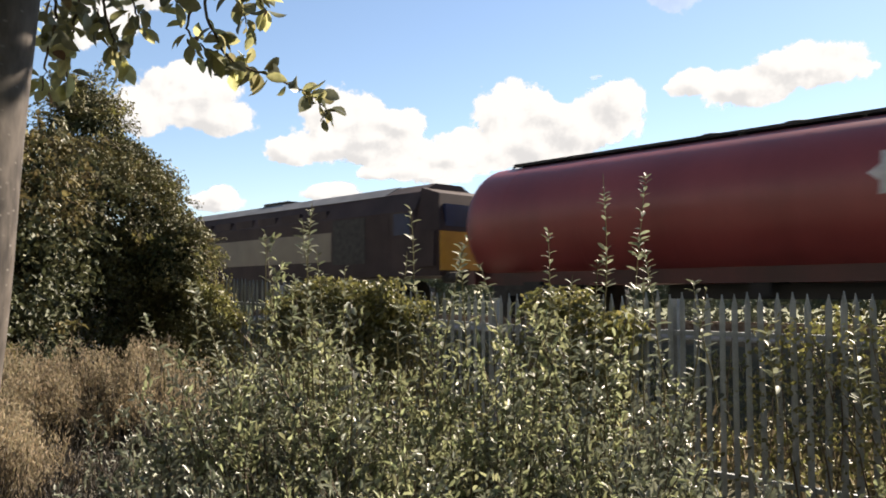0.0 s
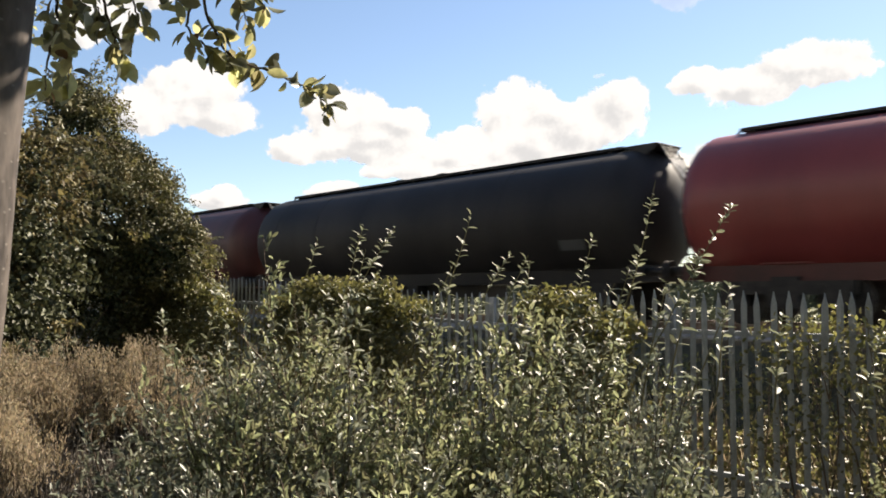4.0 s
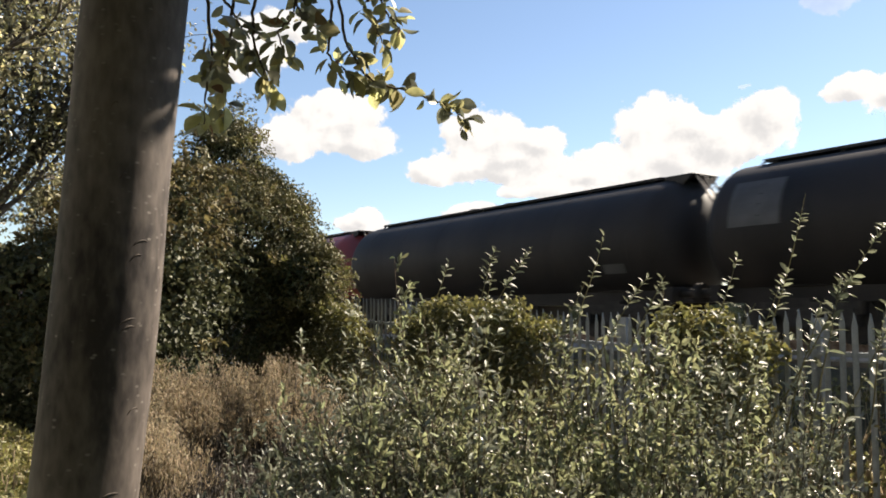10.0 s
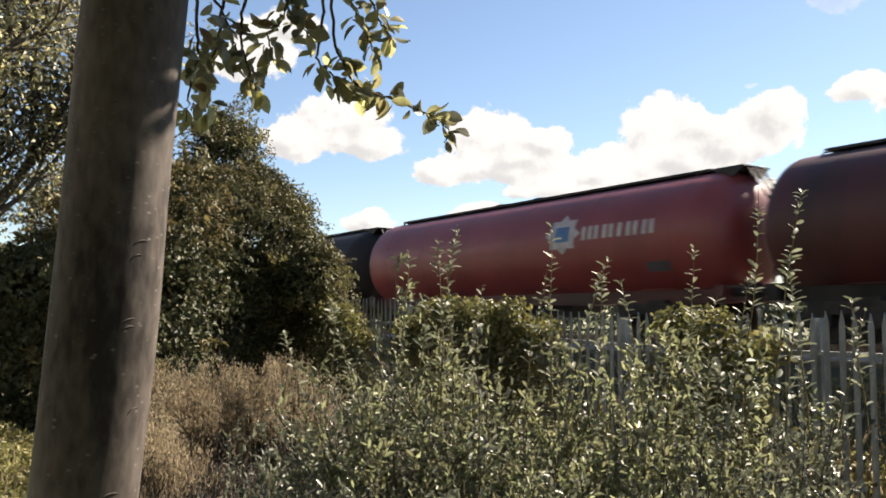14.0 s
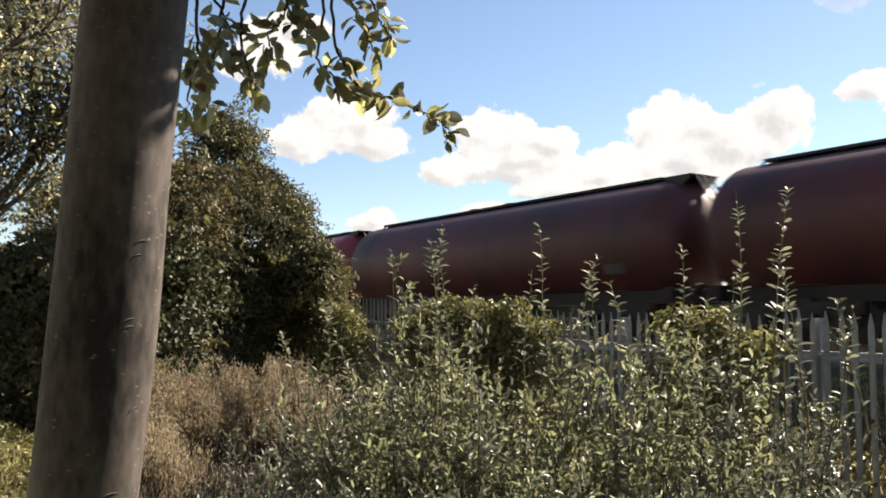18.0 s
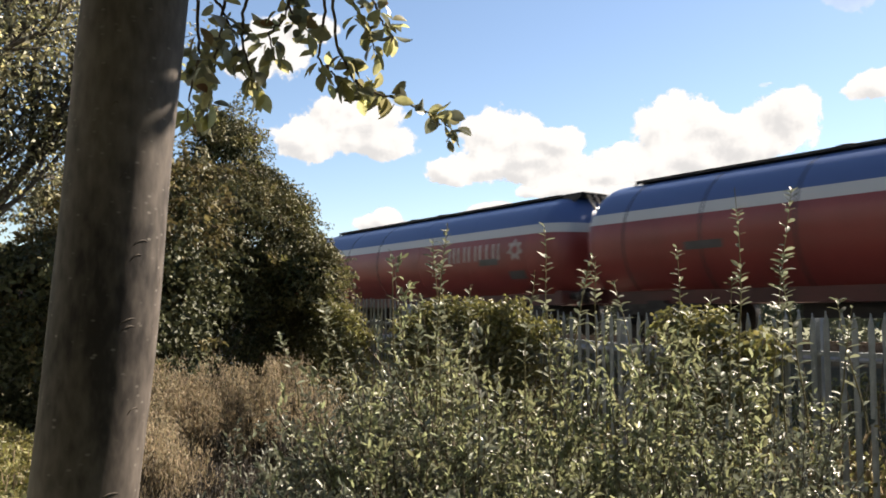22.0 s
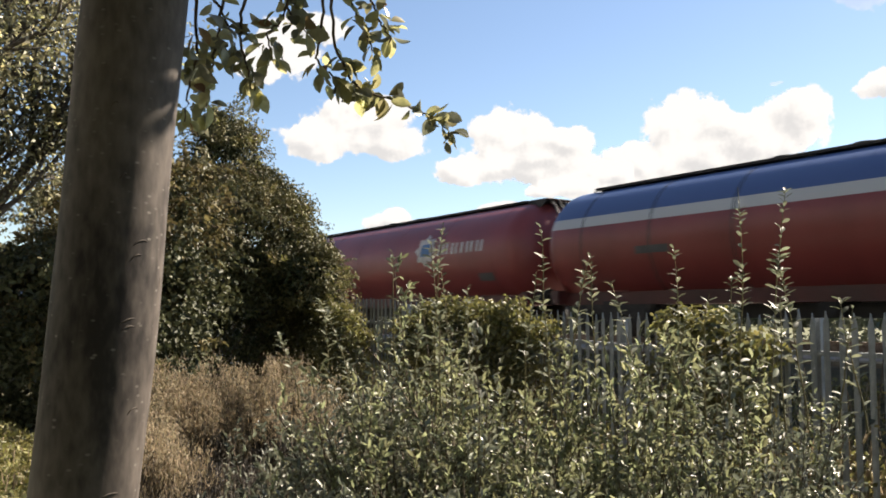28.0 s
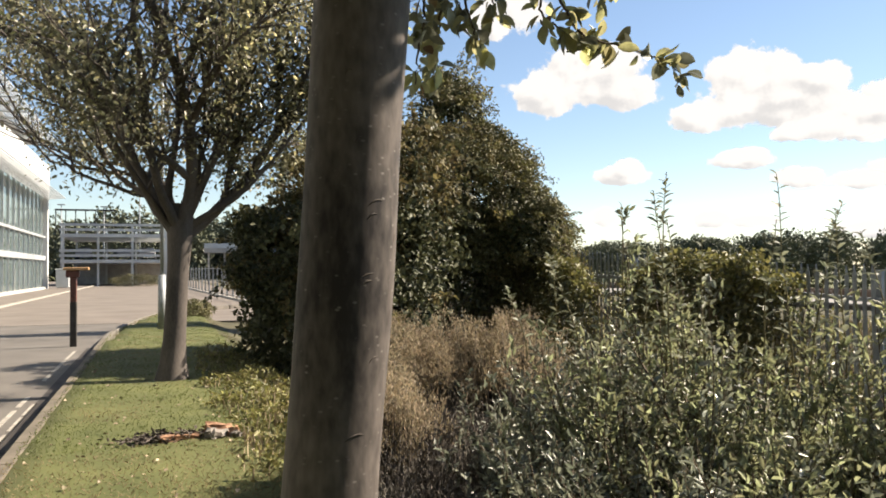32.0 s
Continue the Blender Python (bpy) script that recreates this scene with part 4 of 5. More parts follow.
def shrub_stem(wood, leaf, base, tall, rng, lean, size, dense, mi=0):
    """An upright stem with rising side twigs, leaves set along each twig and towards the tip."""
    n = 7
    pts, d = trunk_line(base, (lean[0], lean[1], 1.0), tall, n, rng, 0.07)
    wood.tube(pts, np.linspace(0.011 if rng.random() < 0.35 else 0.006, 0.0025, n + 1), 4)
    starts, ways, lens = [], [], []
    k = max(3, int(tall * dense))
    for q in rng.uniform(0.25, 0.97, k):
        i = min(int(q * n), n - 1)
        p = pts[i] + (pts[i + 1] - pts[i]) * (q * n - i)
        a = rng.uniform(0, 2 * math.pi)
        w = np.array([math.cos(a), math.sin(a), rng.uniform(0.9, 2.2)])
        w /= np.linalg.norm(w)
        ln = rng.uniform(0.18, 0.42) * (1.2 - 0.75 * q)
        wood.tube([p, p + w * ln * 0.5, p + w * ln + np.array([0, 0, 0.03])], (0.003, 0.0022, 0.0014), 3)
        starts.append(p)
        ways.append(w)
        lens.append(ln)
    starts.append(pts[n - 2])
    ways.append(d)
    lens.append(tall * 0.28)
    for i in range(2, n - 1):
        starts.append(pts[i])
        ways.append((pts[i + 1] - pts[i]) / np.linalg.norm(pts[i + 1] - pts[i]))
        lens.append(tall / n)
    per = 10
    u = np.tile(np.linspace(0.2, 1.0, per), len(starts))
    p, w, ln = (np.repeat(np.array(v), per, 0) for v in (starts, ways, lens))
    m = len(u)
    at = p + w * (u * ln)[:, None] + rng.normal(0, 0.006, (m, 3))
    out = w * 0.5 + spread(rng, m, 0.35) * 0.8
    size_k = size * rng.uniform(0.65, 1.25, m)
    leaf.leaves(at, out, spread(rng, m, 1.3), size_k * 1.06, size_k * 0.41, mi)


def shrub(x, y, radius, tall, stems, seed, label, dense=4.6, size=0.05, sunny=0.0):
    rng = np.random.default_rng(seed)
    s = thing("shrub", label, "shrub", pose(x, y, height(x, y)), group="shrubs before the fence")
    wood, leaf = Shape(), Shape()
    for i in range(stems):
        a, r = rng.uniform(0, 2 * math.pi), radius * math.sqrt(rng.random())
        bx, by = r * math.cos(a), r * math.sin(a)
        h = tall * rng.uniform(0.55, 1.05) * (1 - 0.25 * (r / radius) ** 2)
        shrub_stem(wood, leaf, (bx, by, height(x + bx, y + by) - height(x, y) - 0.03), h, rng, (0.25 * bx / radius, 0.25 * by / radius), size, dense, 2 if rng.random() < sunny else (0 if rng.random() < 0.6 else 1))
    tagged(part("stemwork", wood.mesh("stemwork", [TWIG]), None, s), kind="stuff")
    part("foliage", leaf.mesh("foliage", [LEAF_SHRUB, LEAF_SILVER, LEAF_SUNNY]), None, s)
    return s


def polar(bearing, dist):
    b = radians(bearing)
    return dist * math.sin(b), dist * math.cos(b)


SHRUBS = []


def shrubs():
    rows = [  # bearing, distance, radius, height above its ground
        (27.0, 5.8, 0.6, 1.35), (29.5, 5.4, 0.6, 1.6), (32.5, 5.2, 0.5, 1.65), (34.6, 4.9, 0.5, 2.3), (38.5, 5.0, 0.5, 1.85), (43.5, 4.6, 0.6, 1.4),
        (44, 5.8, 0.6, 1.3), (50.0, 4.8, 0.55, 2.0), (52.5, 5.4, 0.45, 2.0), (57, 4.6, 0.65, 1.22), (61.5, 5.0, 0.65, 1.2), (66, 4.5, 0.65, 1.05),
        (71, 5.0, 0.7, 1.1), (77, 4.4, 0.9, 1.3), (27, 4.7, 0.5, 0.9), (30, 4.1, 0.5, 1.05), (34, 3.7, 0.6, 1.1), (40, 3.5, 0.6, 1.25),
        (46, 3.5, 0.55, 1.1), (52, 3.5, 0.6, 1.15), (58, 3.5, 0.6, 1.0), (65, 3.4, 0.6, 1.0), (72, 3.6, 0.6, 1.0)]
    for i, (b, d, r, h) in enumerate(rows):
        x, y = polar(b, d)
        # more sunlit-coloured leaves on shrubs in sun, none on those in shade
        SHRUBS.append(shrub(x, y, r, h, 50, 100 + i, size=0.043 if d < 4.2 else 0.05, label="dense small-leaved evergreen shrub with glossy grey-green leaves", sunny=0.8 if i in (3, 4, 5, 7, 17, 18, 19, 13) else (0.0 if i in (14, 15, 16) else 0.15)))


shrubs()


SHOOTS = []


def shoots():
    """Tall single stems standing out of the shrubs; each bends in the wind of the train."""
    rows = [  # bearing, distance, height of tip
        (30.9, 5.1, 1.99), (33.8, 5.0, 2.17), (34.2, 4.9, 2.05), (39.9, 5.0, 1.87), (41.6, 5.0, 2.12), (42.5, 5.0, 1.98), (44.6, 5.0, 1.92),
        (47.5, 5.0, 1.82), (50.3, 5.0, 1.99), (54.0, 4.9, 2.3), (55.4, 4.9, 2.3), (57.7, 4.8, 1.9), (59.4, 4.7, 1.66), (61.0, 4.8, 1.71), (36.3, 4.9, 1.77),
        (26.5, 5.6, 1.7), (28.4, 5.4, 1.66), (32.3, 5.0, 1.72), (35.0, 4.8, 1.9), (49.0, 4.7, 1.66), (53.0, 4.7, 1.8),
        (51.6, 4.8, 1.72), (56.4, 4.6, 1.7), (64.6, 4.6, 1.55), (69.5, 4.7, 1.58), (24.6, 5.6, 1.5)]
    for i, (b, d, top) in enumerate(rows):
        rng = np.random.default_rng(300 + i)
        x, y = polar(b, d)
        near = min(SHRUBS, key=lambda s: (s.location.x - x) ** 2 + (s.location.y - y) ** 2)
        z0 = 1.0
        h = top - z0
        sh = Shape()
        n = 8
        pts, _ = trunk_line((0, 0, 0), (rng.normal(0, 0.06), rng.normal(0, 0.06), 1), h, n, rng, 0.05)
        sh.tube(pts, np.linspace(0.006, 0.002, n + 1), 5, 0)
        k = int(h * 40)
        q = np.sort(rng.uniform(0.05, 1.0, k) ** (0.6 if i % 3 else 1.0)) * n
        j = np.minimum(q.astype(int), n - 1)
        p = pts[j] + (pts[j + 1] - pts[j]) * (q - j)[:, None]
        a = np.arange(k) * 2.4 + rng.normal(0, 0.3, k)
        w = np.stack([np.cos(a), np.sin(a), rng.uniform(0.25, 1.0, k)], 1)
        ln = 0.07 * rng.uniform(0.7, 1.25, k) * np.linspace(1.15, 0.7, k)
        sh.fine_leaves(p, w, np.tile([[0, 0, 1.0]], (k, 1)) + rng.normal(0, 0.3, (k, 3)), ln, ln * 0.35, 1)
        ob = part("shoot", sh.mesh("shoot", [STEM_GREEN, LEAF_SHOOT]), None, near,
                  at=pose(x - near.location.x, y - near.location.y, z0 - near.location.z))
        SHOOTS.append((ob, rng.uniform(0, 6.28), rng.uniform(0.8, 1.2)))


shoots()


def ivy_tree():
    """A tree hung with ivy: dark heart, lit bunches and hanging sprays, shade and light put in by leaf colour."""
    rng = np.random.default_rng(21)
    t = thing("ivy_tree", "tall tree smothered in dark ivy beside the fence", "tree", pose(6.4, 17.0, 0))
    wood = Shape()
    for i in range(5):
        a = 2 * math.pi * i / 5
        pts, _ = trunk_line((0.3 * math.cos(a), 0.3 * math.sin(a), -0.5), (0.2 * math.cos(a), 0.2 * math.sin(a), 1), 4.3, 10, rng, 0.08)
        wood.tube(pts, np.linspace(0.12, 0.02, 11), 7)
    part("trunk", wood.mesh("trunk", [TWIG]), None, t, smooth=True)
    leaf = Shape()
    twig = Shape()
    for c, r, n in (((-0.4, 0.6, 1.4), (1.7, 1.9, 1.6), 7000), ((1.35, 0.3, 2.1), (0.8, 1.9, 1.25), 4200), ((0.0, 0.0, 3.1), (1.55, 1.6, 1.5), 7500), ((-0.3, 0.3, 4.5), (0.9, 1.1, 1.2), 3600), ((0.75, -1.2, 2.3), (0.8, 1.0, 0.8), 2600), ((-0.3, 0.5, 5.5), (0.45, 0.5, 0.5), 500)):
        # darker inner leaves paint the shade within, yellower sprays the sunlit edge
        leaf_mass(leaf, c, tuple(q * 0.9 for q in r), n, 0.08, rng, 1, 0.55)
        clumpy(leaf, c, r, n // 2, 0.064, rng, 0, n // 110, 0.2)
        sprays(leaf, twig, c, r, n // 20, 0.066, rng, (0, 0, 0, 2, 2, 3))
    sprays(leaf, twig, (-0.3, 0.4, 5.4), (0.75, 0.8, 0.75), 46, 0.08, rng, (0, 2), 0.0, (0.3, 0.75), 16)
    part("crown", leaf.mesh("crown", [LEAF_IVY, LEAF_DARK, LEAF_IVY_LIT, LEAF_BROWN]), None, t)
    tagged(part("twigwork", twig.mesh("twigwork", [TWIG]), None, t), kind="stuff")
    return t


IVY_TREE = ivy_tree()
# slimmer, taller copy farther along the verge, mostly hidden, placed to shade the road
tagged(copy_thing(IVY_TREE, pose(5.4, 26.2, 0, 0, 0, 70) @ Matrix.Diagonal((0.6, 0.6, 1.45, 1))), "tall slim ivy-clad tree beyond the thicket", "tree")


def thicket():
    rng = np.random.default_rng(31)
    t = thing("thicket", "dark shaded thicket of bushes with browning leaves", "bush", pose(3.3, 15.5, 0))
    wood = Shape()
    for i in range(40):
        pts, _ = trunk_line((rng.uniform(-0.6, 2), rng.uniform(-1.5, 2.5), -0.5), rng.normal(0, 0.12, 3) + np.array([0.1, 0, 1]), rng.uniform(1.5, 2.6), 8, rng, 0.07)
        wood.tube(pts, np.linspace(0.03, 0.006, 9), 5)
    leaf = Shape()
    for c, r, n, mi in (((0.0, 0, 0.7), (1.6, 3.2, 1.7), 11000, 0), ((0.7, 0.5, 2.4), (1.35, 2.4, 1.8), 8000, 0), ((0.9, -0.6, 3.3), (1.1, 1.4, 1.2), 3300, 1), ((0.3, -1.2, 2.6), (0.9, 1.0, 0.9), 2300, 1), ((-0.9, -0.4, 1.7), (1.2, 1.6, 1.1), 3600, 0), ((-0.6, 1.4, 1.9), (1.3, 1.8, 1.2), 3600, 1), ((-0.3, 1.8, 3.0), (0.75, 1.0, 1.4), 2600, 1)):
        clumpy(leaf, c, r, int(n * 0.6), 0.1, rng, mi, n // 400)
        sprays(leaf, wood, c, r, n // 40, 0.1, rng, (0, 1, 1, 2) if mi else (0, 0, 0, 1), -0.2, (0.3, 0.8))
    tagged(part("stemwork", wood.mesh("stemwork", [TWIG]), None, t), kind="stuff")
    part("foliage", leaf.mesh("foliage", [LEAF_THICKET, LEAF_BROWN, LEAF_CROWN]), None, t)
    return t


THICKET = thicket()
# unseen copies added behind the eye, to block sky light from the trunk
copy_thing(THICKET, pose(1.2, -5.2, 0, 0, 0, 80))
copy_thing(STREET_TREE, pose(-0.1, -8.8, 0, 0, 0, 130))


def fence_climbers():
    """Hedge and climbers that lean on the fence."""
    rng = np.random.default_rng(41)
    for y, x, ry, z, top in ((16.0, 7.4, 2.2, 0.6, 1.92), (11.2, 7.8, 1.5, 0.7, 1.98), (9.75, 7.9, 0.42, 0.9, 1.9), (6.4, 7.9, 0.62, 0.8, 1.75), (3.5, 8.75, 0.45, 0.7, 1.74), (2.5, 8.75, 0.5, 0.75, 1.7), (3.75, 8.05, 0.5, 0.7, 1.5), (2.5, 8.05, 0.75, 0.75, 1.6)):
        c = thing("climber", "yellow-green climber grown over the palisade fence", "climber", pose(x, y, 0), group="climbers on the fence")
        leaf, wood = Shape(), Shape()
        k = 1.0 if y > 5 else (0.3 if x > 8.3 else 0.2)
        for q in np.arange(-ry, ry + 0.01, 0.42):
            h = top - rng.uniform(0.0, 0.28) - 0.25 * (abs(q) / ry) ** 3
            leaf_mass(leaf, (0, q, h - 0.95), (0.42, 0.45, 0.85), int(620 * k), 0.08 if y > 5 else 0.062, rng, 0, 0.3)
            # yellower leaves along the top paint the light on it
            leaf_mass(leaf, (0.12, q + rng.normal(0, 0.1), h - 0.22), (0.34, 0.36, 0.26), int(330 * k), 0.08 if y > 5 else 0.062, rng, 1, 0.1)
            for j in range(2):
                pts, _ = trunk_line((0.25, q + rng.normal(0, 0.15), -0.6), (0, rng.normal(0, 0.15), 1), h + 0.5, 8, rng, 0.1)
                wood.tube(pts, np.linspace(0.012, 0.004, 9), 5)
        tagged(part("stemwork", wood.mesh("stemwork", [TWIG]), None, c), kind="stuff")
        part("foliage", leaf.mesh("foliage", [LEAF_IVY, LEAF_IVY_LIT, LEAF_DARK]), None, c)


fence_climbers()


def dry_grass():
    """Mounds of dead tall plants: grey stems below, feathery straw-coloured heads above."""
    rng = np.random.default_rng(51)
    g = Shape()
    mounds = []   # bearing, distance, top above the eye's ground
    for i in range(17):
        b = 13.5 + 12.0 * (i + rng.uniform(0, 1)) / 17
        mounds.append((b, rng.uniform(7.4, 9.6) if b < 16.5 else rng.uniform(8.9, 9.9), rng.uniform(0.74, 1.16)))
    for i in range(8):
        mounds.append((rng.uniform(12.0, 15.6), rng.uniform(5.7, 6.7), rng.uniform(0.68, 0.86)))
    for i in range(9):
        mounds.append((rng.uniform(18.0, 24.5), rng.uniform(5.2, 6.8), rng.uniform(0.35, 0.62)))
    for i in range(6):
        mounds.append((rng.uniform(13.5, 20.0), rng.uniform(4.3, 5.2), rng.uniform(0.3, 0.5)))
    for b, d, top in mounds:
        cx, cy = polar(b, d)
        n = 58
        r = 0.36 * np.sqrt(rng.random(n))
        a = rng.uniform(0, 2 * math.pi, n)
        x, y = cx + r * np.cos(a), cy + r * np.sin(a)
        z = np.array([height(p, q) for p, q in zip(x, y)])
        h = (top - z) * (1.05 - 0.42 * (r / 0.36) ** 2) * rng.uniform(0.88, 1.06, n)
        lean = rng.normal(0, 0.06, (n, 2)) + np.stack([x - cx, y - cy], 1) * 0.35
        base, way = np.stack([x, y, z], 1), np.stack([lean[:, 0], lean[:, 1], np.ones(n)], 1)
        way /= np.linalg.norm(way, axis=1)[:, None]
        g.leaves(base, way, spread(rng, n, 0), h, np.full(n, 0.011), 1, 0.2, 0.04)
        k = 62 if top > 0.9 else int(rng.choice((10, 26, 48))) if top > 0.62 else 9
        u = np.tile(1 - 0.24 * rng.random(k) ** 1.3, n)
        p = np.repeat(base, k, 0) + np.repeat(way, k, 0) * (u * np.repeat(h, k))[:, None] + rng.normal(0, 0.035, (n * k, 3))
        g.leaves(p, spread(rng, n * k, 2.2), spread(rng, n * k, 0), rng.uniform(0.018, 0.055, n * k), rng.uniform(0.006, 0.013, n * k), 0 if top > 0.62 else 1, 0.2, 0.1)
        k = 5
        p = np.repeat(base, k, 0) + np.repeat(way, k, 0) * (rng.uniform(0.2, 0.65, n * k) * np.repeat(h, k))[:, None]
        g.leaves(p, spread(rng, n * k, -0.2), spread(rng, n * k, 0), rng.uniform(0.05, 0.13, n * k), np.full(n * k, 0.016), 1, 0.2, 0.3)
    ob = part("tall_grass", g.mesh("tall_grass", [DRY_GRASS, DEAD_STEM]), None)
    tagged(ob, "mounds of tall dry plants with feathery straw heads", "grass", kind="stuff")


dry_grass()


def verge_grass():
    rng = np.random.default_rng(61)
    g = Shape()
    n = 70000
    x, y = rng.uniform(-1.25, 2.0, n), 4.0 + 32 * rng.random(n) ** 1.6
    z = np.array([height(a, b) for a, b in zip(x, y)])
    keep = np.array([a > kerb_x(b) + 0.02 for a, b in zip(x, y)])
    x, y, z = x[keep], y[keep], z[keep]
    n = len(x)
    z = np.where(x < -1.1, 0.018, z)
    h = 0.03 * rng.uniform(0.5, 1.5, n)
    lean = rng.normal(0, 1.3, (n, 2))
    patch = np.array([smooth_noise(a, b, 1.1, 2.0) for a, b in zip(x, y)]) + np.clip((8.6 - y) * 0.45, 0, 0.9) + rng.normal(0, 0.15, n)
    base, way = np.stack([x, y, z - 0.005], 1), np.stack([lean[:, 0], lean[:, 1], np.ones(n)], 1)
    for mi, k in ((0, patch < 0.25), (1, patch >= 0.25)):
        g.leaves(base[k], way[k], spread(rng, int(k.sum()), 2.5), h[k], np.full(int(k.sum()), 0.008), mi, 0.1, 0.1)
    # fallen leaves
    m = 260
    x, y = rng.uniform(-1.1, 1.0, m), 4.5 + 16 * rng.random(m) ** 1.5
    ln = rng.uniform(0.03, 0.065, m)
    g.leaves(np.stack([x, y, np.full(m, 0.025)], 1), np.stack([rng.normal(0, 1, m), rng.normal(0, 1, m), rng.normal(0.1, 0.15, m)], 1), spread(rng, m, 2.0), ln, ln * 0.6, 2)
    tagged(part("lawn", g.mesh("lawn", [GRASS, GRASS_DRY, LEAF_FALLEN]), None), "short patchy verge grass, worn near the kerb", "grass", kind="stuff")


verge_grass()


def weeds():
    """Low leafy weeds: along the verge edge, and on the railway bank behind the fence."""
    rng = np.random.default_rng(65)
    for name, label, n, x0, x1, y0, y1, tall, size in (
            ("groundcover", "low yellow-green groundcover spilling over the verge edge", 9000, 0.3, 2.0, 6.4, 17, 0.26, 0.062),
            ("fence_weeds", "bright weeds grown up behind the fence foot", 7000, 8.55, 10.4, 0, 9, 0.85, 0.08),
            ("bank_weeds", "rank weeds and brambles on the railway bank", 16000, 9.0, 12.2, -5, 24, 0.6, 0.09)):
        g = Shape()
        x, y = rng.uniform(x0, x1, n), rng.uniform(y0, y1, n)
        if name == "groundcover":
            keep = np.array([a > 0.78 + 0.5 * smooth_noise(b, 0.0, 0.9, 3.0) + 0.35 * smooth_noise(b, a, 0.25, 5.0) for a, b in zip(x, y)])
            x, y = x[keep], y[keep]
            n = len(x)
        lump = np.array([max(0.05, 0.5 + 0.9 * smooth_noise(a, b, 0.8, 7.0)) for a, b in zip(x, y)])
        z = np.array([height(a, b) for a, b in zip(x, y)]) + rng.random(n) * tall * lump
        ln = size * rng.uniform(0.6, 1.3, n)
        k = rng.random(n) < (0.85 if name == "groundcover" else 0.55)
        base, way, up = np.stack([x, y, z], 1), spread(rng, n, 0.5), spread(rng, n, 1.0)
        g.leaves(base[k], way[k], up[k], ln[k], ln[k] * 0.5, 0)
        g.leaves(base[~k], way[~k], up[~k], ln[~k], ln[~k] * 0.5, 1)
        stalk = rng.choice(n, n // 5, replace=False)
        g.leaves(base[stalk] - np.array([0, 0, tall * 0.6]), np.tile([[0, 0, 1.0]], (len(stalk), 1)) + rng.normal(0, 0.2, (len(stalk), 3)), spread(rng, len(stalk), 0), np.full(len(stalk), tall * 0.8), np.full(len(stalk), 0.012), 2)
        tagged(part(name, g.mesh(name, [LEAF_IVY_LIT, LEAF_IVY, DRY_GRASS]), None), label, "weeds", kind="stuff")


weeds()


def lineside_scrub():
    rng = np.random.default_rng(77)
    for y in np.arange(-8, 70, 3.2):
        x = 23.5 + rng.uniform(-0.8, 1.5)
        s = thing("scrub_bush", "dark green lineside scrub bush beyond the track", "bush", pose(x, float(y), -0.3), group="scrub beyond the track")
        leaf = Shape()
        top = rng.uniform(1.25, 1.75)
        leaf_mass(leaf, (0, 0, top * 0.45), (1.5, 2.2, top * 0.62), 1100, 0.17, rng, 0, 0.35)
        part("foliage", leaf.mesh("foliage", [LEAF_DARK if rng.random() < 0.5 else LEAF_FAR]), None, s)
        st = Shape()
        for i in range(4):
            pts, _ = trunk_line((rng.normal(0, 0.3), rng.normal(0, 0.6), -0.3), (0, 0, 1), top * 0.9, 5, rng, 0.15)
            st.tube(pts, np.linspace(0.03, 0.01, 6), 5)
        part("trunk", st.mesh("trunk", [TWIG]), None, s)


lineside_scrub()


def far_woods():
    rng = np.random.default_rng(71)
    g = Shape()
    for i in range(300):
        y = -60 + i * 1.35
        x = 150 + rng.uniform(-14, 40)
        r = rng.uniform(2.5, 4.5)
        h = rng.uniform(0.8, 1.15) * (5.0 + 4.6 * min(max((y - 85) / 70, 0), 1))
        leaf_mass(g, (x, y, h - r), (r, r, r * rng.uniform(0.9, 1.3)), 420, 0.75, rng, 0, 0.5)
        leaf_mass(g, (x, y, h * 0.25), (r, r, h * 0.4), 160, 1.0, rng, 0, 0.5)
    for i in range(110):
        x, y = -60 + i * 1.2 + rng.normal(0, 2), 175 + rng.uniform(-10, 25)
        r = rng.uniform(3, 5)
        h = rng.uniform(8, 14)
        leaf_mass(g, (x, y, h - r), (r, r, r * 1.1), 480, 0.8, rng, 0, 0.5)
        leaf_mass(g, (x, y, h * 0.3), (r, r, h * 0.4), 200, 1.0, rng, 0, 0.5)
    tagged(part("far_woods", g.mesh("far_woods", [LEAF_FAR]), None), "distant belt of woodland on the skyline", "woodland", kind="stuff")


far_woods()
palisade()


# ---- road edge ----
def kerb():
    k = thing("kerb", "concrete kerb with a dark gutter along the verge", "kerb", kind="structure")
    me = mesh_of("kerb_stone", boxes((-1.27, -1.13, 0, 0.905, ROAD_Z - 0.1, 0.015), bevel=0.012), KERB)
    pale = mesh_of("kerb_stone", boxes((-1.27, -1.13, 0, 0.905, ROAD_Z - 0.1, 0.015), bevel=0.012), KERB_PALE)
    y, i = -6.0, 0
    while y < 40.5:
        slope = (kerb_x(y + 0.5) - kerb_x(y - 0.5))
        turn = math.atan(slope)
        part("kerb_stone", me if y < 21 else pale, None, k, at=pose(kerb_x(y) + 1.2, y, 0.004 * math.sin(i * 2.1)) @ Matrix.Translation((-1.2, 0, 0)) @ Matrix.Rotation(-turn, 4, "Z") @ Matrix.Translation((1.2, 0, 0)))
        y += 0.915 * math.cos(turn)
        i += 1
    # a near-black strip on the road beside the kerb
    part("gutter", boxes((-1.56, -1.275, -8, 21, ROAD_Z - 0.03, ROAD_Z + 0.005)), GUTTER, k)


kerb()


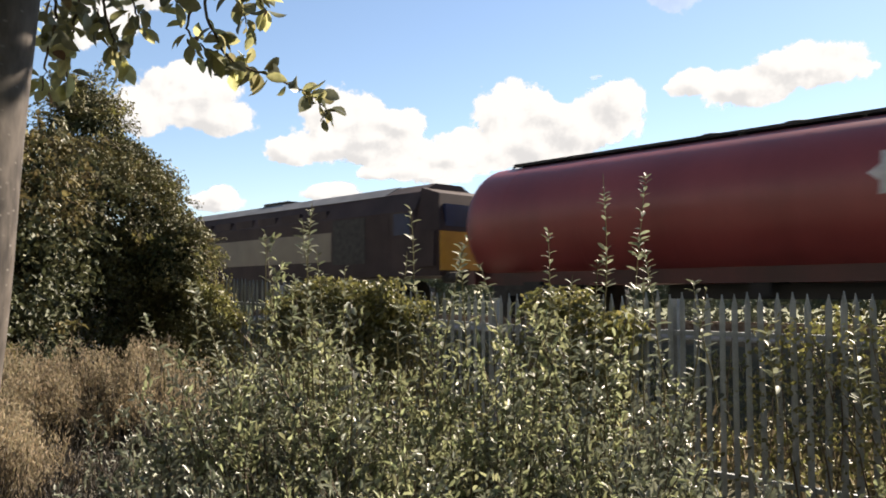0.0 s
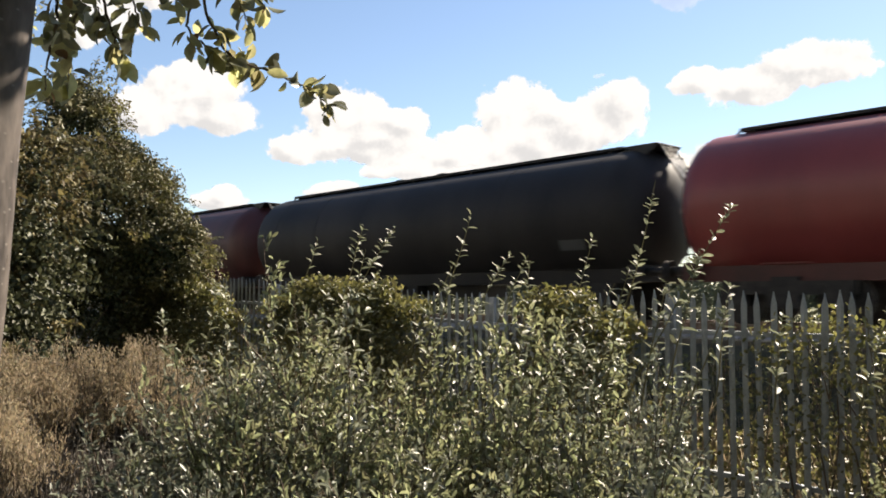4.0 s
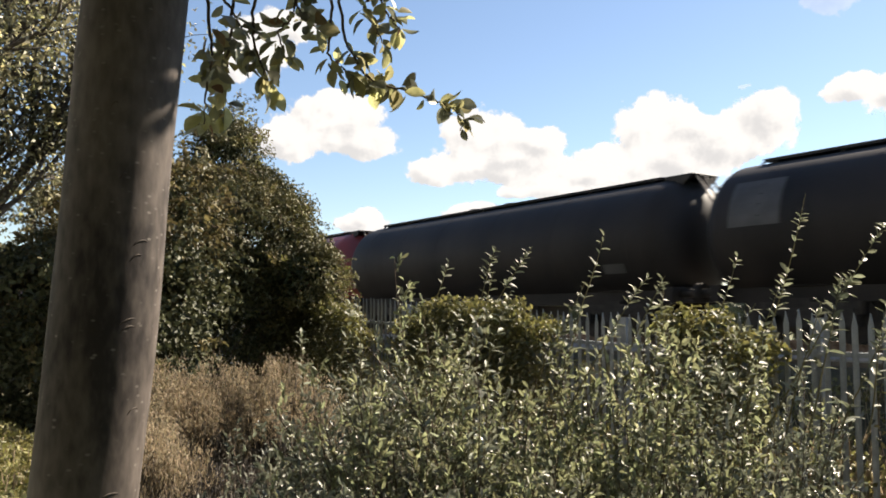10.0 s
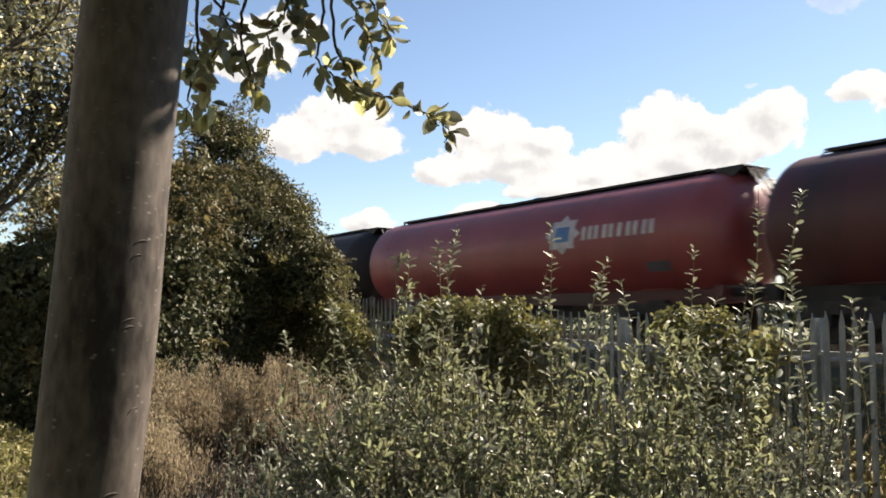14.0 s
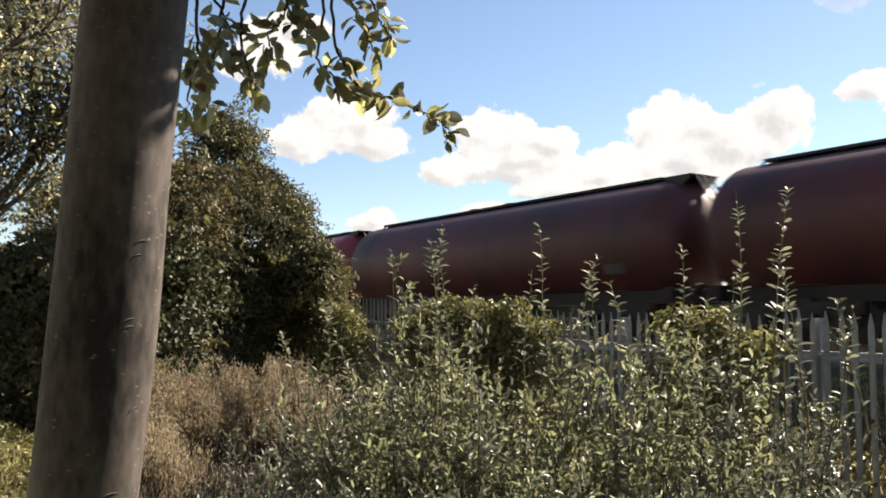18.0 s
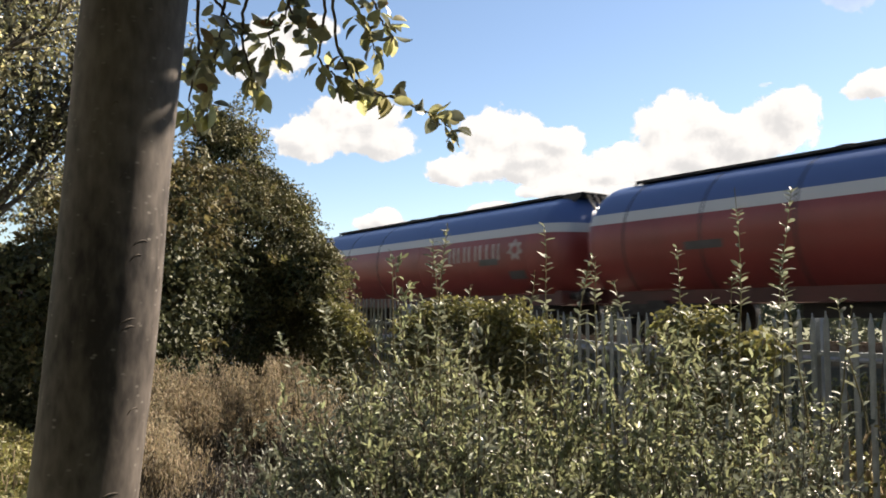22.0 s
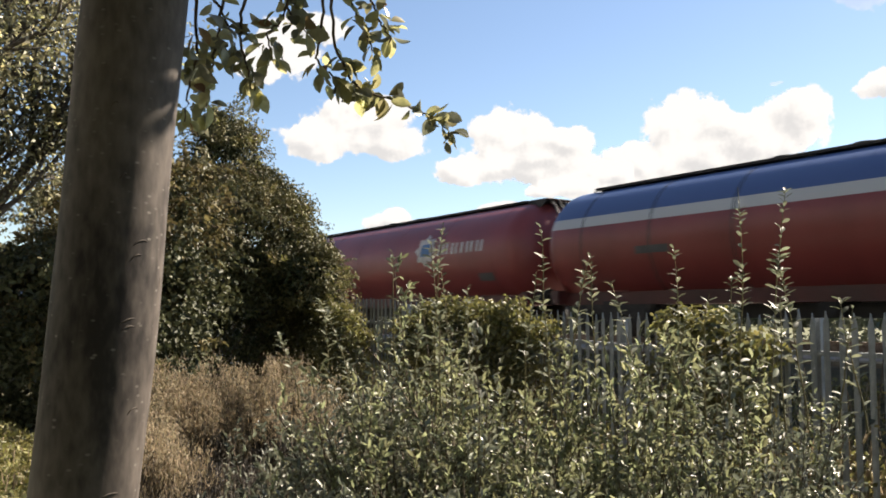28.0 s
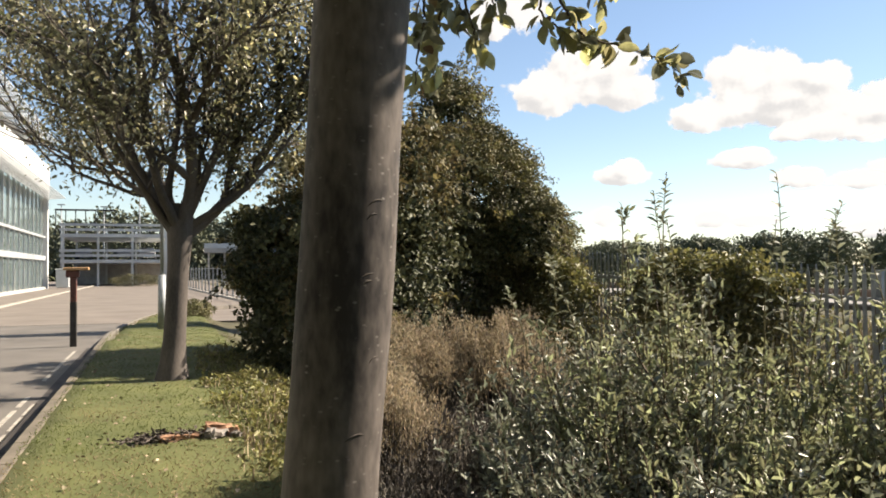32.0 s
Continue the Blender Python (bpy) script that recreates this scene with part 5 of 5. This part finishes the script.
def road_lines():
    d = mesh_of("dash", boxes((-1.62, -1.56, 0, 0.95, ROAD_Z, ROAD_Z + 0.005)), LINE_PAINT)
    r = thing("road_marking", "worn white dashed edge line painted on asphalt", "road marking", kind="structure")
    for x, y0, y1 in ((-0.17, 15.0, 19.6), (-0.15, 6.6, 12.9), (0.02, 6.0, 12.0)):
        y = y0
        while y < y1:
            part("dash", d, None, r, at=pose(x, y, 0))
            y += 1.1 + 0.12 * math.sin(y * 3)
    far = part("road_marking", boxes((-7.5, -7.3, 20, 124, ROAD_Z - 0.02, ROAD_Z + 0.1)), LINE_PAINT)
    tagged(far, "white-painted far kerb line", "kerb", kind="structure")


road_lines()


def bollard():
    b = thing("bollard", "slim dark post with reddish top and pale board cap", "post", pose(-1.9, 21.6, ROAD_Z))
    part("post", boxes((-0.075, 0.075, -0.075, 0.075, 0, 1.06), bevel=0.01), POST_DARK, b)
    part("upper_post", boxes((-0.07, 0.07, -0.07, 0.07, 1.06, 1.8), bevel=0.01), POST_RED, b)
    part("head", boxes((-0.17, 0.13, -0.1, 0.1, 1.64, 1.81), bevel=0.02), POST_RED, b)
    part("cap", boxes((-0.22, 0.34, -0.16, 0.16, 1.81, 1.88), bevel=0.01), WOOD_PALE, b)


bollard()


def lamp_post():
    p = thing("lamp_post", "grey steel lighting column with a thick base", "lamp post", pose(0.1, 24.3, 0))
    part("base", rod(bmesh.new(), (0, 0, 0), (0, 0, 1.5), 0.11, 0.1, 14), GALV, p)
    part("column", rod(bmesh.new(), (0, 0, 1.5), (0, 0, 7.5), 0.055, 0.035, 12), GALV, p)
    part("lantern", boxes((-0.12, 0.12, -0.6, 0.05, 7.45, 7.58), bevel=0.03), GALV, p)


lamp_post()


def mast(x, y, tall):
    m = thing("lighting_mast", "slim grey lighting mast beyond the car park deck", "lamp post", pose(x, y, ROAD_Z), group="far lighting masts")
    part("pole", rod(bmesh.new(), (0, 0, 0), (0, 0, tall), 0.14, 0.07, 8), GALV, m)
    part("lantern", boxes((-0.5, 0.5, -0.15, 0.15, tall - 0.05, tall + 0.12), bevel=0.04), GALV, m)


for px, py, tall in ((-2.6, 131.0, 14.6), (-7.5, 131.0, 11.2), (-13.2, 131.0, 11.4)):
    mast(px, py, tall)


def rough_piece(x0, x1, y0, y1, z0, z1, rng):
    """A splintered block: a cut-up bar with uneven faces and broken ends."""
    bm = bmesh.new()
    box(bm, x0, x1, y0, y1, z0, z1)
    bmesh.ops.subdivide_edges(bm, edges=bm.edges[:], cuts=3, use_grid_fill=True)
    w = min(x1 - x0, y1 - y0, z1 - z0)
    for v in bm.verts:
        v.co += Vector(rng.normal(0, 0.16 * w, 3))
    return bm


def timber(x, y):
    rng = np.random.default_rng(81)
    t = thing("broken_timber", "heap of broken orange and grey timber on the verge", "timber", pose(x, y, 0.0, 0, 0, 14))
    for name, m, dims, turn, tilt in (
            ("plank", TIMBER, (-0.16, 0.2, -0.05, 0.04, 0.0, 0.05), 6, 2), ("split_piece", TIMBER, (-0.15, 0.15, -0.07, 0.07, 0.0, 0.1), -18, 8),
            ("grey_chunk", TIMBER_GREY, (-0.1, 0.12, -0.06, 0.06, 0.0, 0.08), 30, 0), ("bark_strip", BARK_SCAR, (-0.24, 0.24, -0.07, 0.08, 0.0, 0.03), -4, 1),
            ("bark_strip", TIMBER_GREY, (-0.16, 0.16, -0.04, 0.04, 0.0, 0.04), 22, 3), ("grey_chunk", TIMBER_GREY, (-0.06, 0.07, -0.04, 0.05, 0.0, 0.05), 60, 0)):
        px, py = {"plank": (0.0, -0.06), "split_piece": (0.42, 0.04), "grey_chunk": (0.3, -0.14), "bark_strip": (-0.16, 0.1)}[name]
        part(name, rough_piece(*dims, rng), m, t, at=pose(px + rng.normal(0, 0.06), py + rng.normal(0, 0.05), 0.0, 0, tilt, turn))
    # curled strips and chips scattered round the heap
    chips = Shape()
    k = 420
    base = np.stack([rng.normal(-0.1, 0.22, k), rng.normal(0.05, 0.1, k), rng.uniform(0.01, 0.06, k)], 1)
    chips.leaves(base, spread(rng, k, 0.0) * np.array([1, 1, 0.25]), spread(rng, k, 1), rng.uniform(0.03, 0.1, k), rng.uniform(0.01, 0.03, k), 0)
    tagged(part("chip_scatter", chips.mesh("chip_scatter", [BARK_SCAR]), None, t), kind="stuff")


timber(0.2, 8.35)


# ---- the office and the car park deck ----
def office():
    o = thing("office_building", "white-framed glass office building with louvred sunshades", "building", pose(0, 0, ROAD_Z))
    # the near length is unseen, added to block low sky light
    y0, y1, x = -20.0, 92.0, -10.7
    part("body", boxes((-40, x - 0.3, y0, y1 - 0.6, 0, 12.2), (-40, x - 1.5, y0, y1 - 2, 12.2, 14.2)), CONCRETE, o)
    part("parapet_beam", boxes((x - 0.5, x + 0.35, y0, y1, 9.7, 12.3), bevel=0.03), WHITE_CLAD, o, "deep white fascia beam")
    part("corner_column", boxes((x - 0.4, x + 0.3, y1 - 0.9, y1 - 0.1, 0, 9.7), bevel=0.03), WHITE_CLAD, o, "white corner column")
    part("floor_band", boxes((x - 0.3, x + 0.12, y0, y1 - 1, 2.9, 3.35)), LOUVRE, o)
    part("floor_band", boxes((x - 0.3, x + 0.12, y0, y1 - 1, 5.1, 5.3)), LOUVRE, o)
    for i in range(43):
        ya = y0 + i * 2.58
        for za, zb in ((0.3, 2.9), (3.35, 5.1), (5.3, 9.6)):
            part("pane", boxes((x - 0.14, x - 0.1, ya + 0.05, ya + 2.5, za, zb)), GLASS, o)
        part("mullion", boxes((x - 0.2, x + 0.02, ya - 0.04, ya + 0.04, 0.0, 9.7)), LOUVRE, o)
        part("upper_pane", boxes((x - 1.5, x - 1.46, ya + 0.05, ya + 2.5, 12.35, 13.95)), GLASS, o)
    for i in range(9):
        part("louvre", boxes((x + 0.1 + i * 0.2, x + 0.2 + i * 0.2, y0, y1 + 0.4, 9.05 + 0.02 * i, 9.1 + 0.02 * i)), LOUVRE, o)
    for i in range(13):
        part("louvre", boxes((x - 0.7 + i * 0.17, x - 0.6 + i * 0.17, y0, y1 - 4, 14.0 + 0.02 * i, 14.05 + 0.02 * i)), LOUVRE, o)
    for i in range(37):
        ya = y0 + i * 2.9
        part("bracket", boxes((x - 1.5, x + 1.4, ya, ya + 0.08, 13.85, 13.97)), LOUVRE, o)
    part("roof", boxes((-40, x - 0.9, y0, y1 - 2, 14.2, 14.35)), WHITE_CLAD, o)
    part("plinth", boxes((x - 0.3, x + 0.2, y0, y1, 0, 0.3)), CONCRETE, o)


office()


def deck():
    d = thing("car_park_deck", "steel-framed open car park deck with pale barriers", "car park", pose(0, 0, ROAD_Z))
    x0, x1, y0, y1 = -11.0, 1.2, 108.0, 126.0
    for z in (3.2, 6.3):
        part("slab", boxes((x0, x1, y0, y1, z - 0.4, z)), DECK_STEEL, d)
        for h in (0.35, 0.95):
            part("barrier", boxes((x0 - 0.1, x1 + 0.1, y0 - 0.12, y0 - 0.02, z + h, z + h + 0.28)), DECK_STEEL, d)
            part("barrier", boxes((x1 + 0.02, x1 + 0.12, y0, y1, z + h, z + h + 0.28)), DECK_STEEL, d)
    for i in range(4):
        for y in (y0 + 0.3, y1 - 0.3):
            px = x0 + 0.3 + i * (x1 - x0 - 0.6) / 3
            part("column", boxes((px - 0.13, px + 0.13, y - 0.13, y + 0.13, 0, 7.4)), DECK_STEEL, d)
    for i in range(7):
        px = x0 - 0.6 + i * 1.1
        part("canopy_post", boxes((px - 0.05, px + 0.05, y0 + 1, y0 + 1.1, 6.3, 9.2)), DARK_METAL, d)
    part("canopy_beam", boxes((x0 - 0.7, x0 + 6.1, y0 + 0.95, y0 + 1.15, 9.1, 9.3)), DARK_METAL, d)
    part("back_wall", boxes((x0, x1, y1 - 0.2, y1, 0, 2.8)), CONCRETE, d)


deck()


def parked_car(x, y, z, turn):
    c = thing("parked_car", "small pale car parked on the deck", "car", pose(x, y, z, 0, 0, turn), group="parked cars")
    bm = bmesh.new()
    prof = [(-2.1, 0.35), (2.1, 0.35), (2.1, 0.8), (1.2, 0.95), (0.5, 1.45), (-1.1, 1.48), (-1.9, 0.98), (-2.1, 0.9)]
    a = [[bm.verts.new((q, sx * (0.85 if zz < 1.1 else 0.68), zz)) for q, zz in prof] for sx in (-1, 1)]
    for i in range(8):
        bm.faces.new((a[0][i], a[0][(i + 1) % 8], a[1][(i + 1) % 8], a[1][i]))
    bm.faces.new(a[0])
    bm.faces.new(list(reversed(a[1])))
    bmesh.ops.recalc_face_normals(bm, faces=bm.faces)
    part("body", bm, CAR_PAINT, c)
    part("side_window", boxes((-1.2, 0.7, -0.8, -0.74, 1.0, 1.35)), GLASS, c)
    for dx in (-1.3, 1.3):
        for sy in (-0.8, 0.8):
            part("wheel", rod(bmesh.new(), (dx, sy - 0.1, 0.31), (dx, sy + 0.1, 0.31), 0.31, sides=16), TYRE, c)


for px, turn in ((-8.6, 90), (-4.0, 92), (-1.2, 88)):
    parked_car(px, 111.5, 3.2 + ROAD_Z, turn)


def yard_corner():
    """Low planting and a bin before the deck, and a far footbridge beyond the yard."""
    rng = np.random.default_rng(91)
    for x, y, rx, ry, top, label in ((-2.2, 104.0, 3.4, 1.2, 1.5, "low clipped hedge before the car park deck"), (1.25, 31.5, 0.75, 1.3, 0.75, "low rounded bush at the end of the verge")):
        h = thing("low_hedge", label, "hedge", pose(x, y, ROAD_Z))
        leaf, wood = Shape(), Shape()
        leaf_mass(leaf, (0, 0, top * 0.45), (rx, ry, top * 0.55), 2600, 0.11 if y > 50 else 0.07, rng, 0, 0.4)
        for i in range(9):
            pts, _ = trunk_line((rng.uniform(-0.7, 0.7) * rx, rng.uniform(-0.6, 0.6) * ry, 0), (0, 0, 1), top * 0.8, 4, rng, 0.15)
            wood.tube(pts, np.linspace(0.02, 0.006, 5), 4)
        part("foliage", leaf.mesh("foliage", [LEAF_IVY]), None, h)
        tagged(part("stemwork", wood.mesh("stemwork", [TWIG]), None, h), kind="stuff")
    b = thing("bin", "grey wheeled waste bin beside the office column", "bin", pose(-9.0, 91.0, ROAD_Z + 0.06))
    part("body", boxes((-0.6, 0.6, -0.5, 0.5, 0.12, 1.9), bevel=0.06), LOUVRE, b)
    part("lid", boxes((-0.65, 0.65, -0.55, 0.55, 1.9, 2.02), bevel=0.04), DECK_STEEL, b)
    f = thing("footbridge", "pale concrete footbridge on slim posts beyond the yard", "bridge", pose(6.2, 112.0, ROAD_Z))
    part("deck", boxes((-0.6, 6.0, -1.0, 1.0, 4.1, 4.7), bevel=0.03), CONCRETE, f)
    part("parapet", boxes((-0.6, 6.0, -1.05, -0.95, 4.7, 5.3)), DECK_STEEL, f)
    for px in (0.0, 2.0, 4.0, 5.8):
        part("post", boxes((px - 0.12, px + 0.12, -0.2, 0.2, -0.6, 4.1)), CONCRETE, f)


yard_corner()


def yard_fence():
    f = thing("yard_fence", "grey open steel fence beside the far yard", "fence", kind="structure")
    a, b, n = Vector((4.9, 46.0, -0.2)), Vector((2.8, 92.0, -0.2)), 17
    turn = math.degrees(math.atan2(a.x - b.x, b.y - a.y))
    for i in range(n):
        q = a.lerp(b, i / (n - 1))
        part("post", boxes((-0.05, 0.05, -0.05, 0.05, -0.1, 2.1), bevel=0.01), GALV, f, at=pose(q.x, q.y, q.z, 0, 0, turn))
    ln = (b - a).length
    for h in (0.2, 1.0, 1.95):
        part("rail", boxes((-0.02, 0.02, 0, ln, h, h + 0.05)), GALV, f, at=pose(a.x, a.y, a.z, 0, 0, turn))
    part("edging", boxes((-0.32, -0.18, -3, ln, -0.2, 0.16), bevel=0.02), CONCRETE, f, "pale kerb under the fence", at=pose(a.x, a.y, a.z, 0, 0, turn))


yard_fence()


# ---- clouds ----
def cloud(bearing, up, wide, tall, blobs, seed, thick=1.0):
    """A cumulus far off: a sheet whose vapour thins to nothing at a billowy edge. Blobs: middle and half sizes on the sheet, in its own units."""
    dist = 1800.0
    m = bpy.data.materials.new("cloud_vapour")
    m.use_nodes = True
    m.cycles.emission_sampling = "NONE"
    nt = m.node_tree
    n, l = nt.nodes, nt.links
    n.remove(n["Principled BSDF"])

    def math_node(op, a, b=0.0, c=0.0):
        q = n.new("ShaderNodeMath")
        q.operation = op
        for i, s in enumerate((a, b, c)):
            if isinstance(s, (int, float)):
                q.inputs[i].default_value = s
            else:
                l.new(s, q.inputs[i])
        return q.outputs[0]

    tc = n.new("ShaderNodeTexCoord")
    sep = n.new("ShaderNodeSeparateXYZ")
    l.new(tc.outputs["Object"], sep.inputs[0])
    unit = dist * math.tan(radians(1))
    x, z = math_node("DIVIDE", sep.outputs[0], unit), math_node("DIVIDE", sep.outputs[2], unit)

    def wisps(scale, detail, off):
        w = n.new("ShaderNodeTexNoise")
        w.inputs["Scale"].default_value, w.inputs["Detail"].default_value, w.inputs["Roughness"].default_value = scale / unit, detail, 0.62
        mp = n.new("ShaderNodeMapping")
        mp.inputs["Location"].default_value = (seed * 37.0 + off[0] * unit, seed * 11.0, off[1] * unit)
        l.new(tc.outputs["Object"], mp.inputs[0])
        l.new(mp.outputs[0], w.inputs[0])
        return w.outputs[0]

    def vapour(ox, oz):
        """How dense the vapour is, a little way off on the sheet."""
        field = None
        for bx, bz, rx, rz in blobs:
            dx = math_node("DIVIDE", math_node("SUBTRACT", x, bx - ox), rx)
            dz = math_node("DIVIDE", math_node("SUBTRACT", z, bz - oz), rz)
            d = math_node("SQRT", math_node("ADD", math_node("MULTIPLY", dx, dx), math_node("MULTIPLY", dz, dz)))
            f = math_node("SUBTRACT", 1.0, d)
            field = f if field is None else math_node("SMOOTH_MAX", field, f, 0.18)
        return math_node("MULTIPLY_ADD", math_node("SUBTRACT", wisps(0.5, 7.0, (ox, oz)), 0.5), 1.5, field)

    dense = vapour(0.0, 0.0)
    cover = n.new("ShaderNodeMapRange")
    cover.interpolation_type = "SMOOTHERSTEP"
    cover.inputs[1].default_value, cover.inputs[2].default_value = 0.0, 0.2
    l.new(dense, cover.inputs[0])
    # shading painted into the colour: greyer where more vapour lies towards the sun
    behind = math_node("SUBTRACT", math_node("MULTIPLY_ADD", wisps(0.55, 3.5, (0.42, 0.6)), 1.0, vapour(0.42, 0.6)), math_node("MULTIPLY_ADD", wisps(0.55, 3.5, (0.0, 0.0)), 1.0, dense))
    relief = math_node("MULTIPLY_ADD", math_node("SUBTRACT", wisps(0.3, 2.5, (3.0, 3.0)), 0.5), 1.0, math_node("MULTIPLY_ADD", behind, 0.75, math_node("MULTIPLY", dense, 0.25)))
    grey = n.new("ShaderNodeMapRange")
    grey.interpolation_type = "SMOOTHSTEP"
    grey.inputs[1].default_value, grey.inputs[2].default_value = 0.0, 0.62
    l.new(relief, grey.inputs[0])
    mix = n.new("ShaderNodeMix")
    mix.data_type = "RGBA"
    mix.inputs[6].default_value, mix.inputs[7].default_value = (1.0, 0.99, 0.97, 1), (0.74, 0.745, 0.75, 1)
    l.new(grey.outputs[0], mix.inputs[0])
    # the sheet glows by itself instead of taking sunlight
    em = n.new("ShaderNodeEmission")
    em.inputs[1].default_value = 0.34
    l.new(mix.outputs[2], em.inputs[0])
    tr = n.new("ShaderNodeBsdfTransparent")
    ms = n.new("ShaderNodeMixShader")
    l.new(math_node("MULTIPLY", cover.outputs[0], thick), ms.inputs[0])
    l.new(tr.outputs[0], ms.inputs[1])
    l.new(em.outputs[0], ms.inputs[2])
    l.new(ms.outputs[0], n["Material Output"].inputs[0])
    bm = bmesh.new()
    w, h = wide * unit / 2, tall * unit / 2
    bm.faces.new([bm.verts.new(q) for q in ((-w, 0, -h), (w, 0, -h), (w, 0, h), (-w, 0, h))])
    b = radians(bearing)
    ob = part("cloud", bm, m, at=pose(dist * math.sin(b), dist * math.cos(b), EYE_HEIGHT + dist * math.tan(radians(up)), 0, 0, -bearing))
    tagged(ob, "white fair-weather cumulus cloud with grey underside", "cloud", group="clouds", kind="backdrop")
    return ob, b


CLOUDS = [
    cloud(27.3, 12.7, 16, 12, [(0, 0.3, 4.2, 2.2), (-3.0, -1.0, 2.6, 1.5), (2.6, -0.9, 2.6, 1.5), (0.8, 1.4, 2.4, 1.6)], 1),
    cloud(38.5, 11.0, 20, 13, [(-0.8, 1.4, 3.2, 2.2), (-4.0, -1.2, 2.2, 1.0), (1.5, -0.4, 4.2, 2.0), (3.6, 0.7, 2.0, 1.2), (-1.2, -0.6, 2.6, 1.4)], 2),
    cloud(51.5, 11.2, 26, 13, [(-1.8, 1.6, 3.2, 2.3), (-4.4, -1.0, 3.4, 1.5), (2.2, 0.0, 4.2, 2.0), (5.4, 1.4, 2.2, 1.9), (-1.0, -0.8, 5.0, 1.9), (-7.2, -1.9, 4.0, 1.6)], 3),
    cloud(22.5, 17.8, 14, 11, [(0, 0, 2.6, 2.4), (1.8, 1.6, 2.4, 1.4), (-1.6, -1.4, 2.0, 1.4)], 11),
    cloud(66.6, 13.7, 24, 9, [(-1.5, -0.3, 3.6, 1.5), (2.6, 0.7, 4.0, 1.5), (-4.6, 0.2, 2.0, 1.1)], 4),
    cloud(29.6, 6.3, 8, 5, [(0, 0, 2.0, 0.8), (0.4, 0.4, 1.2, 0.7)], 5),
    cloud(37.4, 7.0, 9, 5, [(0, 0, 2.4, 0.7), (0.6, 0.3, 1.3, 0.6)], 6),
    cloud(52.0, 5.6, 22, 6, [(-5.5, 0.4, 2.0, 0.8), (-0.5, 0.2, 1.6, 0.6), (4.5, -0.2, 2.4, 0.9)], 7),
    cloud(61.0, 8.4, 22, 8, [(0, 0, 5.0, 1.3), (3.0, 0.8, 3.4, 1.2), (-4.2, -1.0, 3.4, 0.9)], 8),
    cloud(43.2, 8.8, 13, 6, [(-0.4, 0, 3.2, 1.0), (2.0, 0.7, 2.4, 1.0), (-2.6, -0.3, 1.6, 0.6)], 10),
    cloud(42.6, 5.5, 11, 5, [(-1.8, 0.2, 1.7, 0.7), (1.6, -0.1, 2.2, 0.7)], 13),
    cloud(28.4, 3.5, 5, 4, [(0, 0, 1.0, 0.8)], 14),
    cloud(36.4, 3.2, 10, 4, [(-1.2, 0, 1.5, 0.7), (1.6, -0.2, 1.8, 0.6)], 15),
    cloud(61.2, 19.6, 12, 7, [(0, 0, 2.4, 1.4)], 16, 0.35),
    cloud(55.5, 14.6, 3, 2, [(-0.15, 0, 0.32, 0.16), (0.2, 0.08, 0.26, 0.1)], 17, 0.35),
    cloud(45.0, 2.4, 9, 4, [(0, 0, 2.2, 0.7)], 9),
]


# ---- what moves ----
def gust(t):
    """How hard the shoots lean with the wind of the train, in degrees."""
    keys = ((0, 0), (1.2, 0.5), (2.0, 11), (2.5, 15), (4.5, 21), (6, 23), (9, 22), (10.5, 20), (11.5, 14), (12.3, 13), (13.2, 7), (14.5, 3), (16.5, 0.5), (32, 0))
    for (a, va), (b, vb) in zip(keys, keys[1:]):
        if t <= b:
            return va + (vb - va) * (t - a) / (b - a)
    return 0


def motions():
    times = [i * 0.5 for i in range(65)]
    for w, k, back in TRAIN:
        walk(w, [(t, pose(TRACK_X, gap_place(k, t) + back, RAIL_Z)) for t in times])
    for ob, phase, force in SHOOTS:
        home = ob.matrix_basis.copy()
        rows = []
        for i in range(81):
            t = i * 0.4
            g = gust(t)
            a = g * force + (0.9 + 0.12 * g) * math.sin(2.1 * t + phase) + 0.5 * math.sin(4.7 * t + 2 * phase)
            b = (0.7 + 0.1 * g) * math.sin(1.7 * t + 1.3 * phase)
            # leans with the rush of air along the train
            rows.append((t, home @ Matrix.Rotation(radians(a), 4, Vector((0.56, 0.83, 0))) @ Matrix.Rotation(radians(b), 4, Vector((0.83, -0.56, 0)))))
        walk(ob, rows)
    home = BOUGH.matrix_basis.copy()
    rows = []
    for i in range(65):
        t = i * 0.5
        g = gust(t)
        a = 0.12 * g + (0.25 + 0.05 * g) * math.sin(2.6 * t) + 0.2 * math.sin(5.1 * t + 1)
        rows.append((t, home @ Matrix.Rotation(radians(-a), 4, Vector((0.56, 0.83, 0))) @ Matrix.Rotation(radians(0.3 * math.sin(1.9 * t)), 4, "Z")))
    walk(BOUGH, rows)
    for ob, b in CLOUDS:
        home = ob.matrix_basis.copy()
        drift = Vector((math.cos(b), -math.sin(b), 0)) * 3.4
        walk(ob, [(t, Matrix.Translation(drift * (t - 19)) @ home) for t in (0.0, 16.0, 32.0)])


motions()
